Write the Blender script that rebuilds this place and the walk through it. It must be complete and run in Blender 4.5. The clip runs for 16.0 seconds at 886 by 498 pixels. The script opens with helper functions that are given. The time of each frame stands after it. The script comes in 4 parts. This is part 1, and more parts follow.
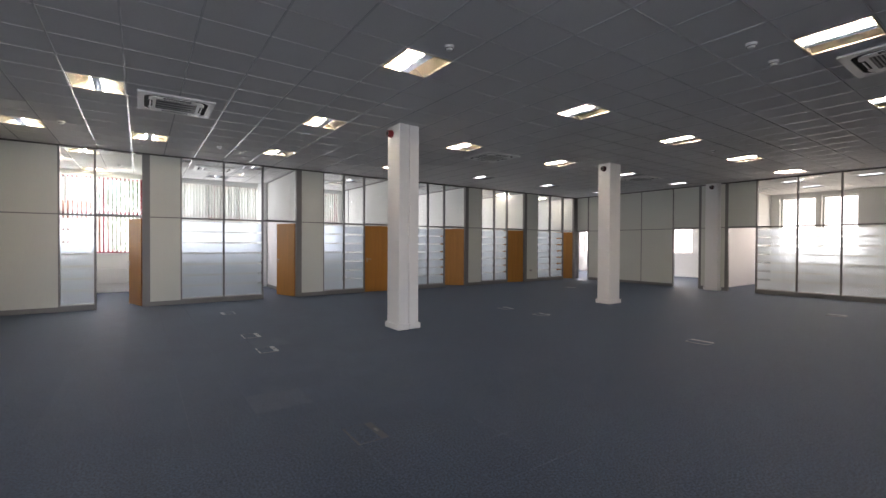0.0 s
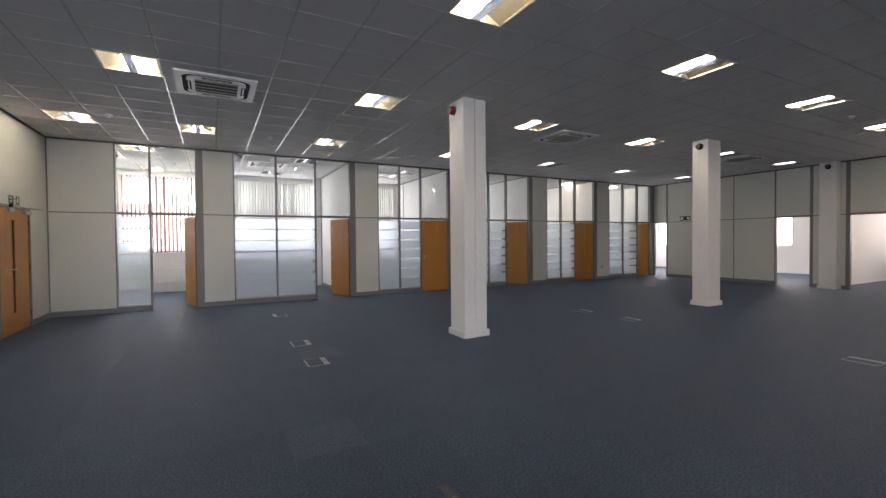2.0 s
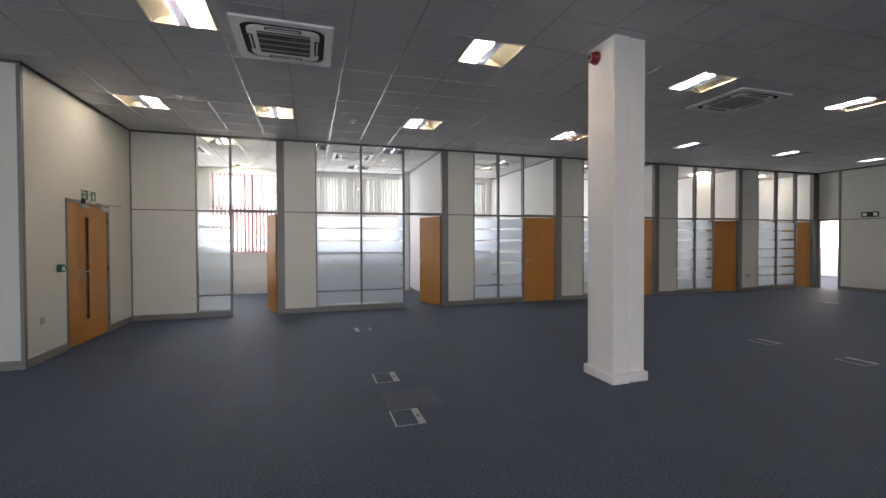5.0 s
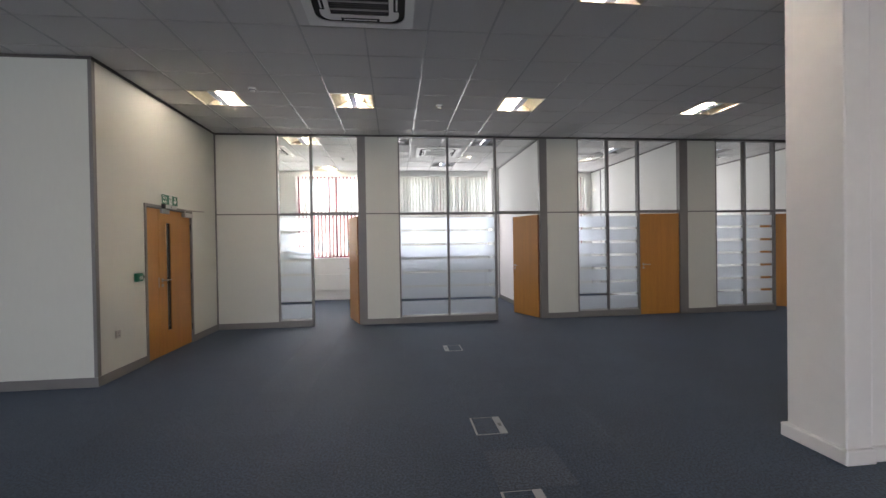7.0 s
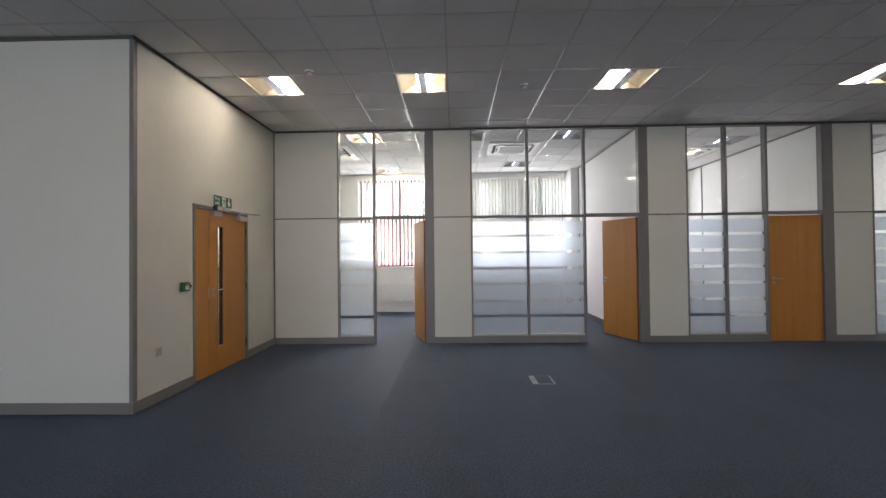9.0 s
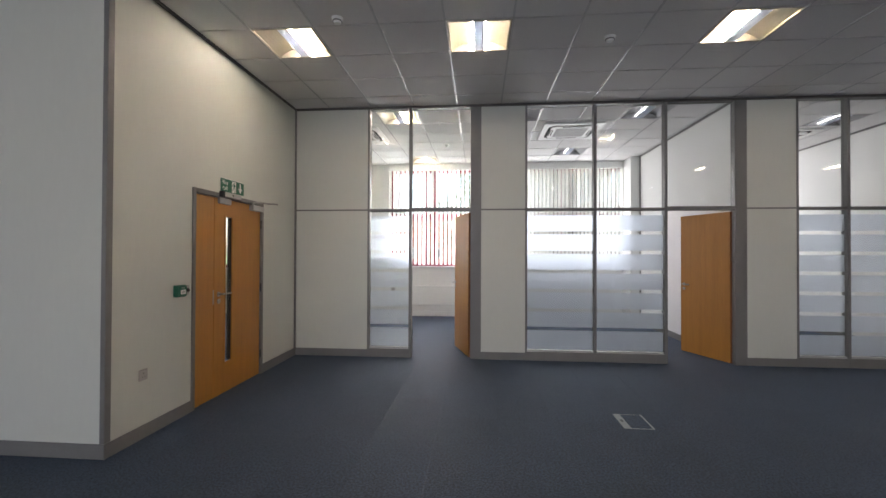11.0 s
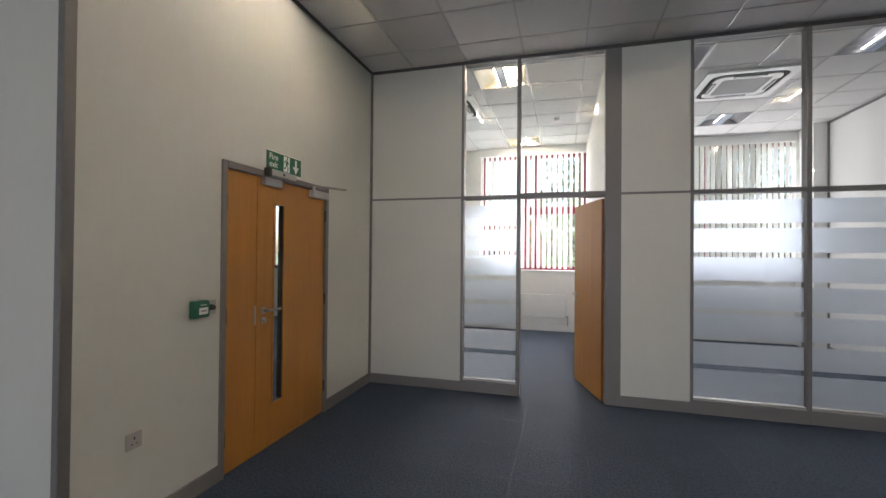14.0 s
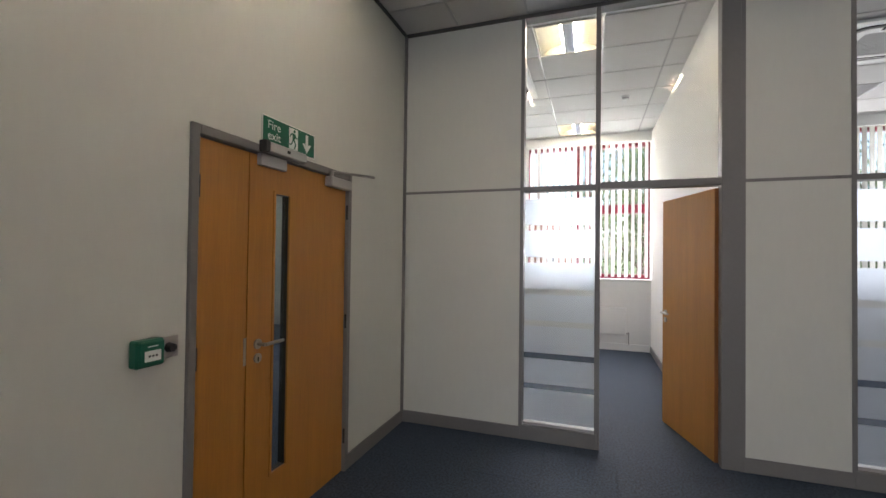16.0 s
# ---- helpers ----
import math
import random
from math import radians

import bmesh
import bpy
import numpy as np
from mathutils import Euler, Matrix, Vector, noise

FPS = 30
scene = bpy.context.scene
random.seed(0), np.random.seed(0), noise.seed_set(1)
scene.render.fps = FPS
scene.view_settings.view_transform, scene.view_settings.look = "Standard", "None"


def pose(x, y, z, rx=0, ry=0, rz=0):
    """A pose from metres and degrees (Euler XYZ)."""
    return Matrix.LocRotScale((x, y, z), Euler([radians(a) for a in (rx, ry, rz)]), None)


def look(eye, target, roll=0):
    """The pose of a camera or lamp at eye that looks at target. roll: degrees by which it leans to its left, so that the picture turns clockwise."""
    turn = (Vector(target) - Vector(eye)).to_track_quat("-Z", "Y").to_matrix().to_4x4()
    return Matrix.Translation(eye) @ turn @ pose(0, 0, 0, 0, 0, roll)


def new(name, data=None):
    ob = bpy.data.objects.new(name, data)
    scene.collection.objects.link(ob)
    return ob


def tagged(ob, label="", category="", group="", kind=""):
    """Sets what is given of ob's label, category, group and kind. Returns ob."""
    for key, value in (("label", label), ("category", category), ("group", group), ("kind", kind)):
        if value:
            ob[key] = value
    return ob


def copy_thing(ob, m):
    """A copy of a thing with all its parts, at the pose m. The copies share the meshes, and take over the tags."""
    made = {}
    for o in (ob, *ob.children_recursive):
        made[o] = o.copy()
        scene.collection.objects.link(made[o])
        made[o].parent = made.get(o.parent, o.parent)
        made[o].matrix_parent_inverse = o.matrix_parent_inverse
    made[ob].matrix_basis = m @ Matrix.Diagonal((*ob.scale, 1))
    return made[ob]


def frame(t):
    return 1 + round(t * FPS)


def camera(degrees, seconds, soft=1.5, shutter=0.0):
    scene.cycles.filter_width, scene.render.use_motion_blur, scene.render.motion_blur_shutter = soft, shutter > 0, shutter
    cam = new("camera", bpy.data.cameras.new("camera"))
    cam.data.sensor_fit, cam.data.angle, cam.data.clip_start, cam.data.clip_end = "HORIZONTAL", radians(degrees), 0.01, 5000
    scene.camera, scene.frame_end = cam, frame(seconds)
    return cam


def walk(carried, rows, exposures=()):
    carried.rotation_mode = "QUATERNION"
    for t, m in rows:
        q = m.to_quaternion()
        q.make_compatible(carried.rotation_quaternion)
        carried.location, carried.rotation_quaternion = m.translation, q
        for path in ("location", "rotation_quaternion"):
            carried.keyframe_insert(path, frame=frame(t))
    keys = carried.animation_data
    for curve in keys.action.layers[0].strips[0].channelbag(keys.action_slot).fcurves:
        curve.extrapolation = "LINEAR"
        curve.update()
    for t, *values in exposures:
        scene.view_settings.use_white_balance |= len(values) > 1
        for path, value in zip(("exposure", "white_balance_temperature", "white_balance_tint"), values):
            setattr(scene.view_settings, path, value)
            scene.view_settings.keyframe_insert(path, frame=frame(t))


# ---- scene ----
cam = camera(91.8, 16.0)
EXPOSURE = 2.17
PATH = [
    (0, (0.108, 0.259, 1.483), (1.261, 1.893, 1.461), 0.3),
    (0.5, (0.217, 0.479, 1.47), (1.314, 2.151, 1.441), -0.2),
    (1, (0.302, 0.714, 1.451), (1.319, 2.436, 1.42), -0.1),
    (1.5, (0.374, 1.014, 1.458), (1.368, 2.749, 1.422), -0.0),
    (2, (0.471, 1.285, 1.446), (1.416, 3.047, 1.408), -0.5),
    (2.5, (0.556, 1.558, 1.456), (1.427, 3.358, 1.427), -0.4),
    (3, (0.601, 1.889, 1.455), (1.438, 3.706, 1.43), -0.5),
    (3.5, (0.65, 2.178, 1.453), (1.429, 4.02, 1.431), -0.7),
    (4, (0.72, 2.461, 1.454), (1.439, 4.327, 1.437), -0.8),
    (4.2, (0.738, 2.575, 1.461), (1.436, 4.449, 1.441), -0.6),
    (6.5, (0.824, 3.944, 1.466), (1.142, 5.919, 1.432), -0.7),
    (7, (0.83, 4.219, 1.475), (1.051, 6.206, 1.456), -0.9),
    (7.5, (0.742, 4.485, 1.483), (0.894, 6.479, 1.472), -1.3),
    (8, (0.68, 4.738, 1.487), (0.763, 6.736, 1.489), -1.9),
    (8.5, (0.669, 5.002, 1.474), (0.674, 7.001, 1.499), -1.6),
    (9, (0.628, 5.28, 1.448), (0.576, 7.279, 1.478), -0.6),
    (9.2, (0.605, 5.398, 1.448), (0.534, 7.396, 1.484), -0.3),
    (11.5, (0.214, 6.632, 1.474), (-0.01, 8.619, 1.492), 0.0),
    (12, (0.169, 6.892, 1.468), (-0.129, 8.87, 1.491), -0.1),
    (12.5, (0.036, 7.147, 1.473), (-0.303, 9.118, 1.486), -0.0),
    (13, (-0.074, 7.387, 1.486), (-0.484, 9.344, 1.497), -0.3),
    (13.5, (-0.142, 7.632, 1.501), (-0.624, 9.573, 1.516), -0.1),
    (14, (-0.245, 7.856, 1.482), (-0.785, 9.781, 1.501), 0.5),
    (14.5, (-0.402, 8.086, 1.512), (-0.953, 10.008, 1.53), 0.5),
    (15, (-0.506, 8.339, 1.513), (-1.093, 10.251, 1.533), 0.1),
    (15.5, (-0.6, 8.56, 1.501), (-1.238, 10.456, 1.529), 0.5),
    (16, (-0.751, 8.762, 1.516), (-1.402, 10.653, 1.547), 0.7),
]
walk(cam, [(t, look(eye, target, roll)) for t, eye, target, roll in PATH], [(0.0, EXPOSURE, 6720, 24), (9.0, EXPOSURE + 0.03, 6720, 24), (13.0, EXPOSURE - 0.06, 6720, 24), (16.0, EXPOSURE - 0.2, 6720, 24)])

# ---- world, sun, large lights ----
world = bpy.data.worlds.new("daylight")
scene.world = world
world.use_nodes = True
wn = world.node_tree.nodes
sky = wn.new("ShaderNodeTexSky")
sky.sky_type = 'NISHITA'
sky.sun_disc = False
sky.sun_elevation = radians(42)
sky.sun_rotation = radians(262)
sky.air_density = 1.0
sky.dust_density = 3.0
wn["Background"].inputs["Strength"].default_value = 0.15
world.node_tree.links.new(sky.outputs[0], wn["Background"].inputs["Color"])

sun = new("sun", bpy.data.lights.new("sun", 'SUN'))
sun.data.energy = 3.5
sun.data.angle = radians(0.6)
sun.data.color = (1.0, 0.95, 0.88)
sun.matrix_world = look((-20, -3, 18), (0, 0, 0))

TUBE = 27.0      # fluorescent tube emission
SKYLIGHT = 11.0  # watts per square metre of window opening

SOUTH = 0.58      # the near side, against the other windows


def window_light(m, w, h, gain=1.0, color=(0.93, 0.97, 1.0)):
    """An area lamp in a window's opening in place of the sky's light; it shines along its -z."""
    ob = new("window_daylight", bpy.data.lights.new("window_daylight", 'AREA'))
    ob.data.shape, ob.data.size, ob.data.size_y = 'RECTANGLE', w, h
    ob.data.energy = SKYLIGHT * gain * w * h
    ob.data.color = color
    ob.matrix_world = m
    return ob


# ---- materials ----
def material(name, color, rough=0.6, metal=0.0, scale=8.0, vary=0.06, bump=0.0, bump_scale=200.0, rand=0.0, stretch=(1, 1, 1), big=0.7):
    """Principled paint or metal whose colour varies at a large and a fine scale, with fine relief."""
    m = bpy.data.materials.new(name)
    m.use_nodes = True
    nt, nd = m.node_tree, m.node_tree.nodes
    p = nd["Principled BSDF"]
    p.inputs["Roughness"].default_value = rough
    p.inputs["Metallic"].default_value = metal
    tc = nd.new("ShaderNodeTexCoord")
    mp = nd.new("ShaderNodeMapping")
    mp.inputs["Scale"].default_value = stretch
    nt.links.new(tc.outputs["Object"], mp.inputs["Vector"])
    n1 = nd.new("ShaderNodeTexNoise")
    n1.inputs["Scale"].default_value = big
    n1.inputs["Detail"].default_value = 3
    n2 = nd.new("ShaderNodeTexNoise")
    n2.inputs["Scale"].default_value = scale
    n2.inputs["Detail"].default_value = 5
    for n in (n1, n2):
        nt.links.new(mp.outputs[0], n.inputs["Vector"])
    add = nd.new("ShaderNodeMath")
    add.operation = 'ADD'
    nt.links.new(n1.outputs["Fac"], add.inputs[0])
    nt.links.new(n2.outputs["Fac"], add.inputs[1])
    last = add
    if rand:
        oi = nd.new("ShaderNodeObjectInfo")
        mr = nd.new("ShaderNodeMath")
        mr.operation = 'MULTIPLY_ADD'
        mr.inputs[1].default_value = rand
        nt.links.new(oi.outputs["Random"], mr.inputs[0])
        nt.links.new(add.outputs[0], mr.inputs[2])
        last = mr
    rg = nd.new("ShaderNodeMapRange")
    rg.inputs["From Min"].default_value = 0.55
    rg.inputs["From Max"].default_value = 1.45 + rand
    rg.inputs["To Min"].default_value = 1 - vary
    rg.inputs["To Max"].default_value = 1 + vary
    nt.links.new(last.outputs[0], rg.inputs["Value"])
    mul = nd.new("ShaderNodeVectorMath")
    mul.operation = 'SCALE'
    mul.inputs[0].default_value = color
    nt.links.new(rg.outputs[0], mul.inputs["Scale"])
    nt.links.new(mul.outputs[0], p.inputs["Base Color"])
    if bump:
        nb = nd.new("ShaderNodeTexNoise")
        nb.inputs["Scale"].default_value = bump_scale
        nb.inputs["Detail"].default_value = 4
        nt.links.new(mp.outputs[0], nb.inputs["Vector"])
        b = nd.new("ShaderNodeBump")
        b.inputs["Strength"].default_value = bump
        b.inputs["Distance"].default_value = 0.004
        nt.links.new(nb.outputs["Fac"], b.inputs["Height"])
        nt.links.new(b.outputs[0], p.inputs["Normal"])
    return m


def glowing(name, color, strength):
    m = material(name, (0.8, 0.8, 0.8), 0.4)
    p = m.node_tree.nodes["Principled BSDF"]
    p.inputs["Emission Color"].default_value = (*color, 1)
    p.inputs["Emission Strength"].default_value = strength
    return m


def glass_material(name, tint, gloss=1.0):
    m = bpy.data.materials.new(name)
    m.use_nodes = True
    nt, nd = m.node_tree, m.node_tree.nodes
    nd.remove(nd["Principled BSDF"])
    tr, gl, mx, fr = (nd.new("ShaderNode" + k) for k in ("BsdfTransparent", "BsdfGlossy", "MixShader", "LayerWeight"))
    tr.inputs["Color"].default_value = (*tint, 1)
    gl.inputs["Roughness"].default_value = 0.01
    fr.inputs["Blend"].default_value = 0.5
    pw, k = nd.new("ShaderNodeMath"), nd.new("ShaderNodeMath")
    pw.operation, k.operation = 'POWER', 'MULTIPLY_ADD'
    pw.inputs[1].default_value = 5.0
    k.inputs[1].default_value, k.inputs[2].default_value = 0.9 * gloss, 0.04 * gloss
    nt.links.new(fr.outputs["Facing"], pw.inputs[0])
    nt.links.new(pw.outputs[0], k.inputs[0])
    nt.links.new(k.outputs[0], mx.inputs[0])
    nt.links.new(tr.outputs[0], mx.inputs[1])
    nt.links.new(gl.outputs[0], mx.inputs[2])
    nt.links.new(mx.outputs[0], nd["Material Output"].inputs["Surface"])
    return m


def frosted_material(name):
    """Etched film: light is scattered forwards, with a little milkiness."""
    m = bpy.data.materials.new(name)
    m.use_nodes = True
    nt, nd = m.node_tree, m.node_tree.nodes
    nd.remove(nd["Principled BSDF"])
    rf, tl, df, m1, m2 = (nd.new("ShaderNode" + k) for k in ("BsdfRefraction", "BsdfTranslucent", "BsdfDiffuse", "MixShader", "MixShader"))
    rf.inputs["Color"].default_value = (0.78, 0.82, 0.88, 1)
    rf.inputs["Roughness"].default_value = 0.46
    rf.inputs["IOR"].default_value = 1.3
    tl.inputs["Color"].default_value = (0.97, 0.99, 1.0, 1)
    df.inputs["Color"].default_value = (0.75, 0.78, 0.8, 1)
    m1.inputs[0].default_value = 0.1
    m2.inputs[0].default_value = 0.26
    nt.links.new(tl.outputs[0], m1.inputs[1])
    nt.links.new(df.outputs[0], m1.inputs[2])
    nt.links.new(rf.outputs[0], m2.inputs[1])
    nt.links.new(m1.outputs[0], m2.inputs[2])
    nt.links.new(m2.outputs[0], nd["Material Output"].inputs["Surface"])
    return m


def fabric_material(name, color, opaque=0.7):
    m = bpy.data.materials.new(name)
    m.use_nodes = True
    nt, nd = m.node_tree, m.node_tree.nodes
    nd.remove(nd["Principled BSDF"])
    tl, df, mx = (nd.new("ShaderNode" + k) for k in ("BsdfTranslucent", "BsdfDiffuse", "MixShader"))
    tc = nd.new("ShaderNodeTexCoord")
    ns = nd.new("ShaderNodeTexNoise")
    ns.inputs["Scale"].default_value = 60
    cr = nd.new("ShaderNodeMapRange")
    cr.inputs["To Min"].default_value, cr.inputs["To Max"].default_value = 0.92, 1.0
    mul = nd.new("ShaderNodeVectorMath")
    mul.operation = 'SCALE'
    mul.inputs[0].default_value = color
    nt.links.new(tc.outputs["Object"], ns.inputs["Vector"])
    nt.links.new(ns.outputs["Fac"], cr.inputs["Value"])
    nt.links.new(cr.outputs[0], mul.inputs["Scale"])
    nt.links.new(mul.outputs[0], tl.inputs["Color"])
    nt.links.new(mul.outputs[0], df.inputs["Color"])
    mx.inputs[0].default_value = opaque
    nt.links.new(tl.outputs[0], mx.inputs[1])
    nt.links.new(df.outputs[0], mx.inputs[2])
    nt.links.new(mx.outputs[0], nd["Material Output"].inputs["Surface"])
    return m


def carpet_material(name="carpet", color=(0.028, 0.046, 0.074)):
    m = material(name, color, 0.66, scale=5, vary=0.22, bump=0.6, bump_scale=260, rand=0.5, big=0.5)
    nt, nd = m.node_tree, m.node_tree.nodes
    p = nd["Principled BSDF"]
    p.inputs["Specular IOR Level"].default_value = 0.32
    p.inputs["Sheen Weight"].default_value = 0.095
    p.inputs["Sheen Tint"].default_value = (0.62, 0.78, 1.0, 1)
    p.inputs["Sheen Roughness"].default_value = 0.5
    geo = nd.new("ShaderNodeNewGeometry")
    fl = nd.new("ShaderNodeTexNoise")
    fl.inputs["Scale"].default_value = 65
    fl.inputs["Detail"].default_value = 2
    nt.links.new(geo.outputs["Position"], fl.inputs["Vector"])
    rg = nd.new("ShaderNodeMapRange")
    rg.inputs["From Min"].default_value, rg.inputs["From Max"].default_value = 0.38, 0.62
    rg.inputs["To Min"].default_value, rg.inputs["To Max"].default_value = 0.5, 1.5
    nt.links.new(fl.outputs["Fac"], rg.inputs["Value"])
    old = p.inputs["Base Color"].links[0].from_socket
    sc = nd.new("ShaderNodeVectorMath")
    sc.operation = 'SCALE'
    nt.links.new(old, sc.inputs[0])
    nt.links.new(rg.outputs[0], sc.inputs["Scale"])
    nt.links.new(sc.outputs[0], p.inputs["Base Color"])
    return m


M_PANEL = material("panel_cream", (0.635, 0.65, 0.59), 0.55, scale=30, vary=0.025, bump=0.12, bump_scale=90, stretch=(1, 1, 0.25))
M_WHITE = material("plaster_white", (0.82, 0.815, 0.79), 0.7, scale=12, vary=0.03, bump=0.1, bump_scale=70)
M_GREY = material("grey_trim", (0.19, 0.188, 0.182), 0.42, scale=40, vary=0.05)
M_DARK = material("dark_trim", (0.12, 0.12, 0.12), 0.45, scale=40, vary=0.05)
M_RAIL = material("dark_head_rail", (0.085, 0.08, 0.074), 0.5, scale=40, vary=0.05)
M_CARPET = carpet_material()
M_CARPET_PALE = carpet_material("replaced_carpet", (0.045, 0.062, 0.09))
M_ADHESIVE = material("floor_adhesive", (0.03, 0.034, 0.045), 0.95)
M_SLAB = material("concrete_slab", (0.3, 0.3, 0.3), 0.9)
M_TILE = material("ceiling_tile", (0.70, 0.69, 0.68), 0.9, scale=45, vary=0.05, bump=0.35, bump_scale=140)
M_TEE = material("cross_tee", (0.64, 0.63, 0.62), 0.9, vary=0.03)
M_TEE.node_tree.nodes["Principled BSDF"].inputs["Specular IOR Level"].default_value = 0.05
M_TBAR = material("t_bar", (0.64, 0.64, 0.64), 0.22, vary=0.02)
M_TBAR.node_tree.nodes["Principled BSDF"].inputs["Specular IOR Level"].default_value = 0.6
M_WOOD = material("beech_veneer", (0.47, 0.205, 0.037), 0.36, scale=9, vary=0.14, bump=0.03, stretch=(14, 14, 0.7), big=1.2)
M_EDGE = material("veneer_lipping", (0.26, 0.10, 0.03), 0.5, scale=9, vary=0.15, stretch=(14, 14, 0.7))
M_STEEL = material("satin_steel", (0.46, 0.45, 0.43), 0.28, 1.0, scale=30, vary=0.06)
M_PALE = material("pale_aluminium", (0.45, 0.45, 0.44), 0.42, 0.25, vary=0.03)
M_BOXMETAL = material("worn_box_metal", (0.36, 0.37, 0.38), 0.5, 0.2, scale=60, vary=0.12)
M_DULLMETAL = material("dull_box_metal", (0.075, 0.08, 0.09), 0.7, 0.1, scale=60, vary=0.25)
M_WPLASTIC = material("white_plastic", (0.82, 0.82, 0.80), 0.4, vary=0.02)
M_BLACK = material("black_plastic", (0.02, 0.02, 0.02), 0.45, vary=0.1)
M_VOID = material("dark_void", (0.004, 0.004, 0.004), 0.8, vary=0.1)
M_RED = material("red_plastic", (0.22, 0.015, 0.015), 0.4, vary=0.06)
M_DARKRED = material("dark_red_plastic", (0.04, 0.008, 0.008), 0.75, vary=0.06)
M_PALEGROUND = material("pale_bright_ground", (0.5, 0.48, 0.45), 0.85, scale=6, vary=0.1, bump=0.3, bump_scale=30)
M_BACKGLOW = glowing("backdrop_glow", (1.0, 0.94, 0.86), 0.42)
M_REDFRAME = material("red_window_paint", (0.22, 0.008, 0.024), 0.35, vary=0.06)
M_GREEN = material("green_sign", (0.0, 0.12, 0.065), 0.4, vary=0.05)
# darker copy of the sign green, the far sign's dimness put into colour
M_SHADEDGREEN = material("shaded_green_sign", (0.0, 0.04, 0.024), 0.4, vary=0.05)
M_SIGNW = material("sign_white", (0.8, 0.82, 0.78), 0.5, vary=0.02)
M_SOCKET = material("aged_plastic", (0.43, 0.41, 0.39), 0.4, vary=0.04)
M_ENAMEL = material("radiator_enamel", (0.80, 0.80, 0.78), 0.35, vary=0.02)
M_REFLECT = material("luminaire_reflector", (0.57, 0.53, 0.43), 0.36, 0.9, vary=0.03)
# greyed copy of the reflector, the unlit look put into its colour
M_REFLECT_SHADE = material("unlit_shade_reflector", (0.34, 0.34, 0.34), 0.4, 0.3, vary=0.04)
M_TUBE = glowing("tube_lit", (1.0, 0.905, 0.73), TUBE)
# tubes of the unlit fittings, with a weak glow added
M_TUBE_OFF = glowing("tube_unlit_glow", (0.95, 0.97, 1.0), TUBE * 0.045)
M_BAFFLE = fabric_material("perforated_baffle", (0.8, 0.86, 0.95), 0.86)
M_GLASS = glass_material("clear_glass", (0.94, 0.965, 0.955), 1.0)
M_FILM = frosted_material("frosted_film")
M_BLIND = fabric_material("blind_fabric", (0.82, 0.80, 0.77), 0.62)
M_GRASS = material("grass", (0.06, 0.10, 0.03), 0.95, scale=3, vary=0.3, bump=0.6, bump_scale=30)
M_BARK = material("bark", (0.10, 0.075, 0.05), 0.9, scale=12, vary=0.3, bump=0.6, bump_scale=40)
M_LEAF = material("leaves", (0.065, 0.11, 0.035), 0.6, scale=2, vary=0.4, rand=0.2)
M_BRICK = material("house_brick", (0.34, 0.15, 0.10), 0.85, scale=14, vary=0.2, bump=0.4, bump_scale=30)
M_ROOF = material("roof_tiles", (0.32, 0.10, 0.06), 0.8, scale=10, vary=0.25, bump=0.5, bump_scale=20)


# ---- building helpers ----
def box(bm, x0, x1, y0, y1, z0, z1, bevel=0.0):
    g = bmesh.ops.create_cube(bm, size=1.0)
    m = Matrix.Translation(((x0 + x1) / 2, (y0 + y1) / 2, (z0 + z1) / 2)) @ Matrix.Diagonal((abs(x1 - x0), abs(y1 - y0), abs(z1 - z0), 1))
    bmesh.ops.transform(bm, matrix=m, verts=g["verts"])
    if bevel:
        es = list({e for v in g["verts"] for e in v.link_edges})
        bmesh.ops.bevel(bm, geom=es, offset=bevel, segments=1, affect='EDGES')
    return bm


def rod(bm, a, b, r, n=12, r2=None):
    a, b = Vector(a), Vector(b)
    m = Matrix.Translation((a + b) / 2) @ (b - a).to_track_quat('Z', 'Y').to_matrix().to_4x4()
    bmesh.ops.create_cone(bm, cap_ends=True, segments=n, radius1=r, radius2=r if r2 is None else r2, depth=(b - a).length, matrix=m)
    return bm


def prism(bm, pts, y0, y1):
    """A solid from an outline in x and z, between y0 and y1."""
    lo = [bm.verts.new((x, y0, z)) for x, z in pts]
    hi = [bm.verts.new((x, y1, z)) for x, z in pts]
    n = len(pts)
    bm.faces.new(lo)
    bm.faces.new(hi[::-1])
    for i in range(n):
        bm.faces.new((lo[i], hi[i], hi[(i + 1) % n], lo[(i + 1) % n]))
    bmesh.ops.recalc_face_normals(bm, faces=bm.faces)
    return bm


def ring(bm, outer, inner, z0, z1, corner_o, corner_i, seg=5):
    """A flat rounded-square ring lying in x and y, between z0 and z1."""
    def loop(h, c):
        out = []
        for q in range(4):
            cx, cy = ((h - c) if q in (0, 3) else -(h - c)), ((h - c) if q in (0, 1) else -(h - c))
            for s in range(seg + 1):
                a = radians(90 * q + 90 * s / seg)
                out.append((cx + c * math.cos(a), cy + c * math.sin(a)))
        return out
    lo, li = loop(outer, corner_o), loop(inner, corner_i)
    n = len(lo)
    vs = [[bm.verts.new((x, y, z)) for x, y in l] for l, z in ((lo, z0), (li, z0), (li, z1), (lo, z1))]
    for k in range(4):
        a, b = vs[k], vs[(k + 1) % 4]
        for i in range(n):
            j = (i + 1) % n
            bm.faces.new((a[i], a[j], b[j], b[i]))
    bmesh.ops.recalc_face_normals(bm, faces=bm.faces)
    return bm


def mesh_of(name, bm, mat):
    me = bpy.data.meshes.new(name)
    bm.to_mesh(me)
    bm.free()
    me.materials.append(mat)
    return me


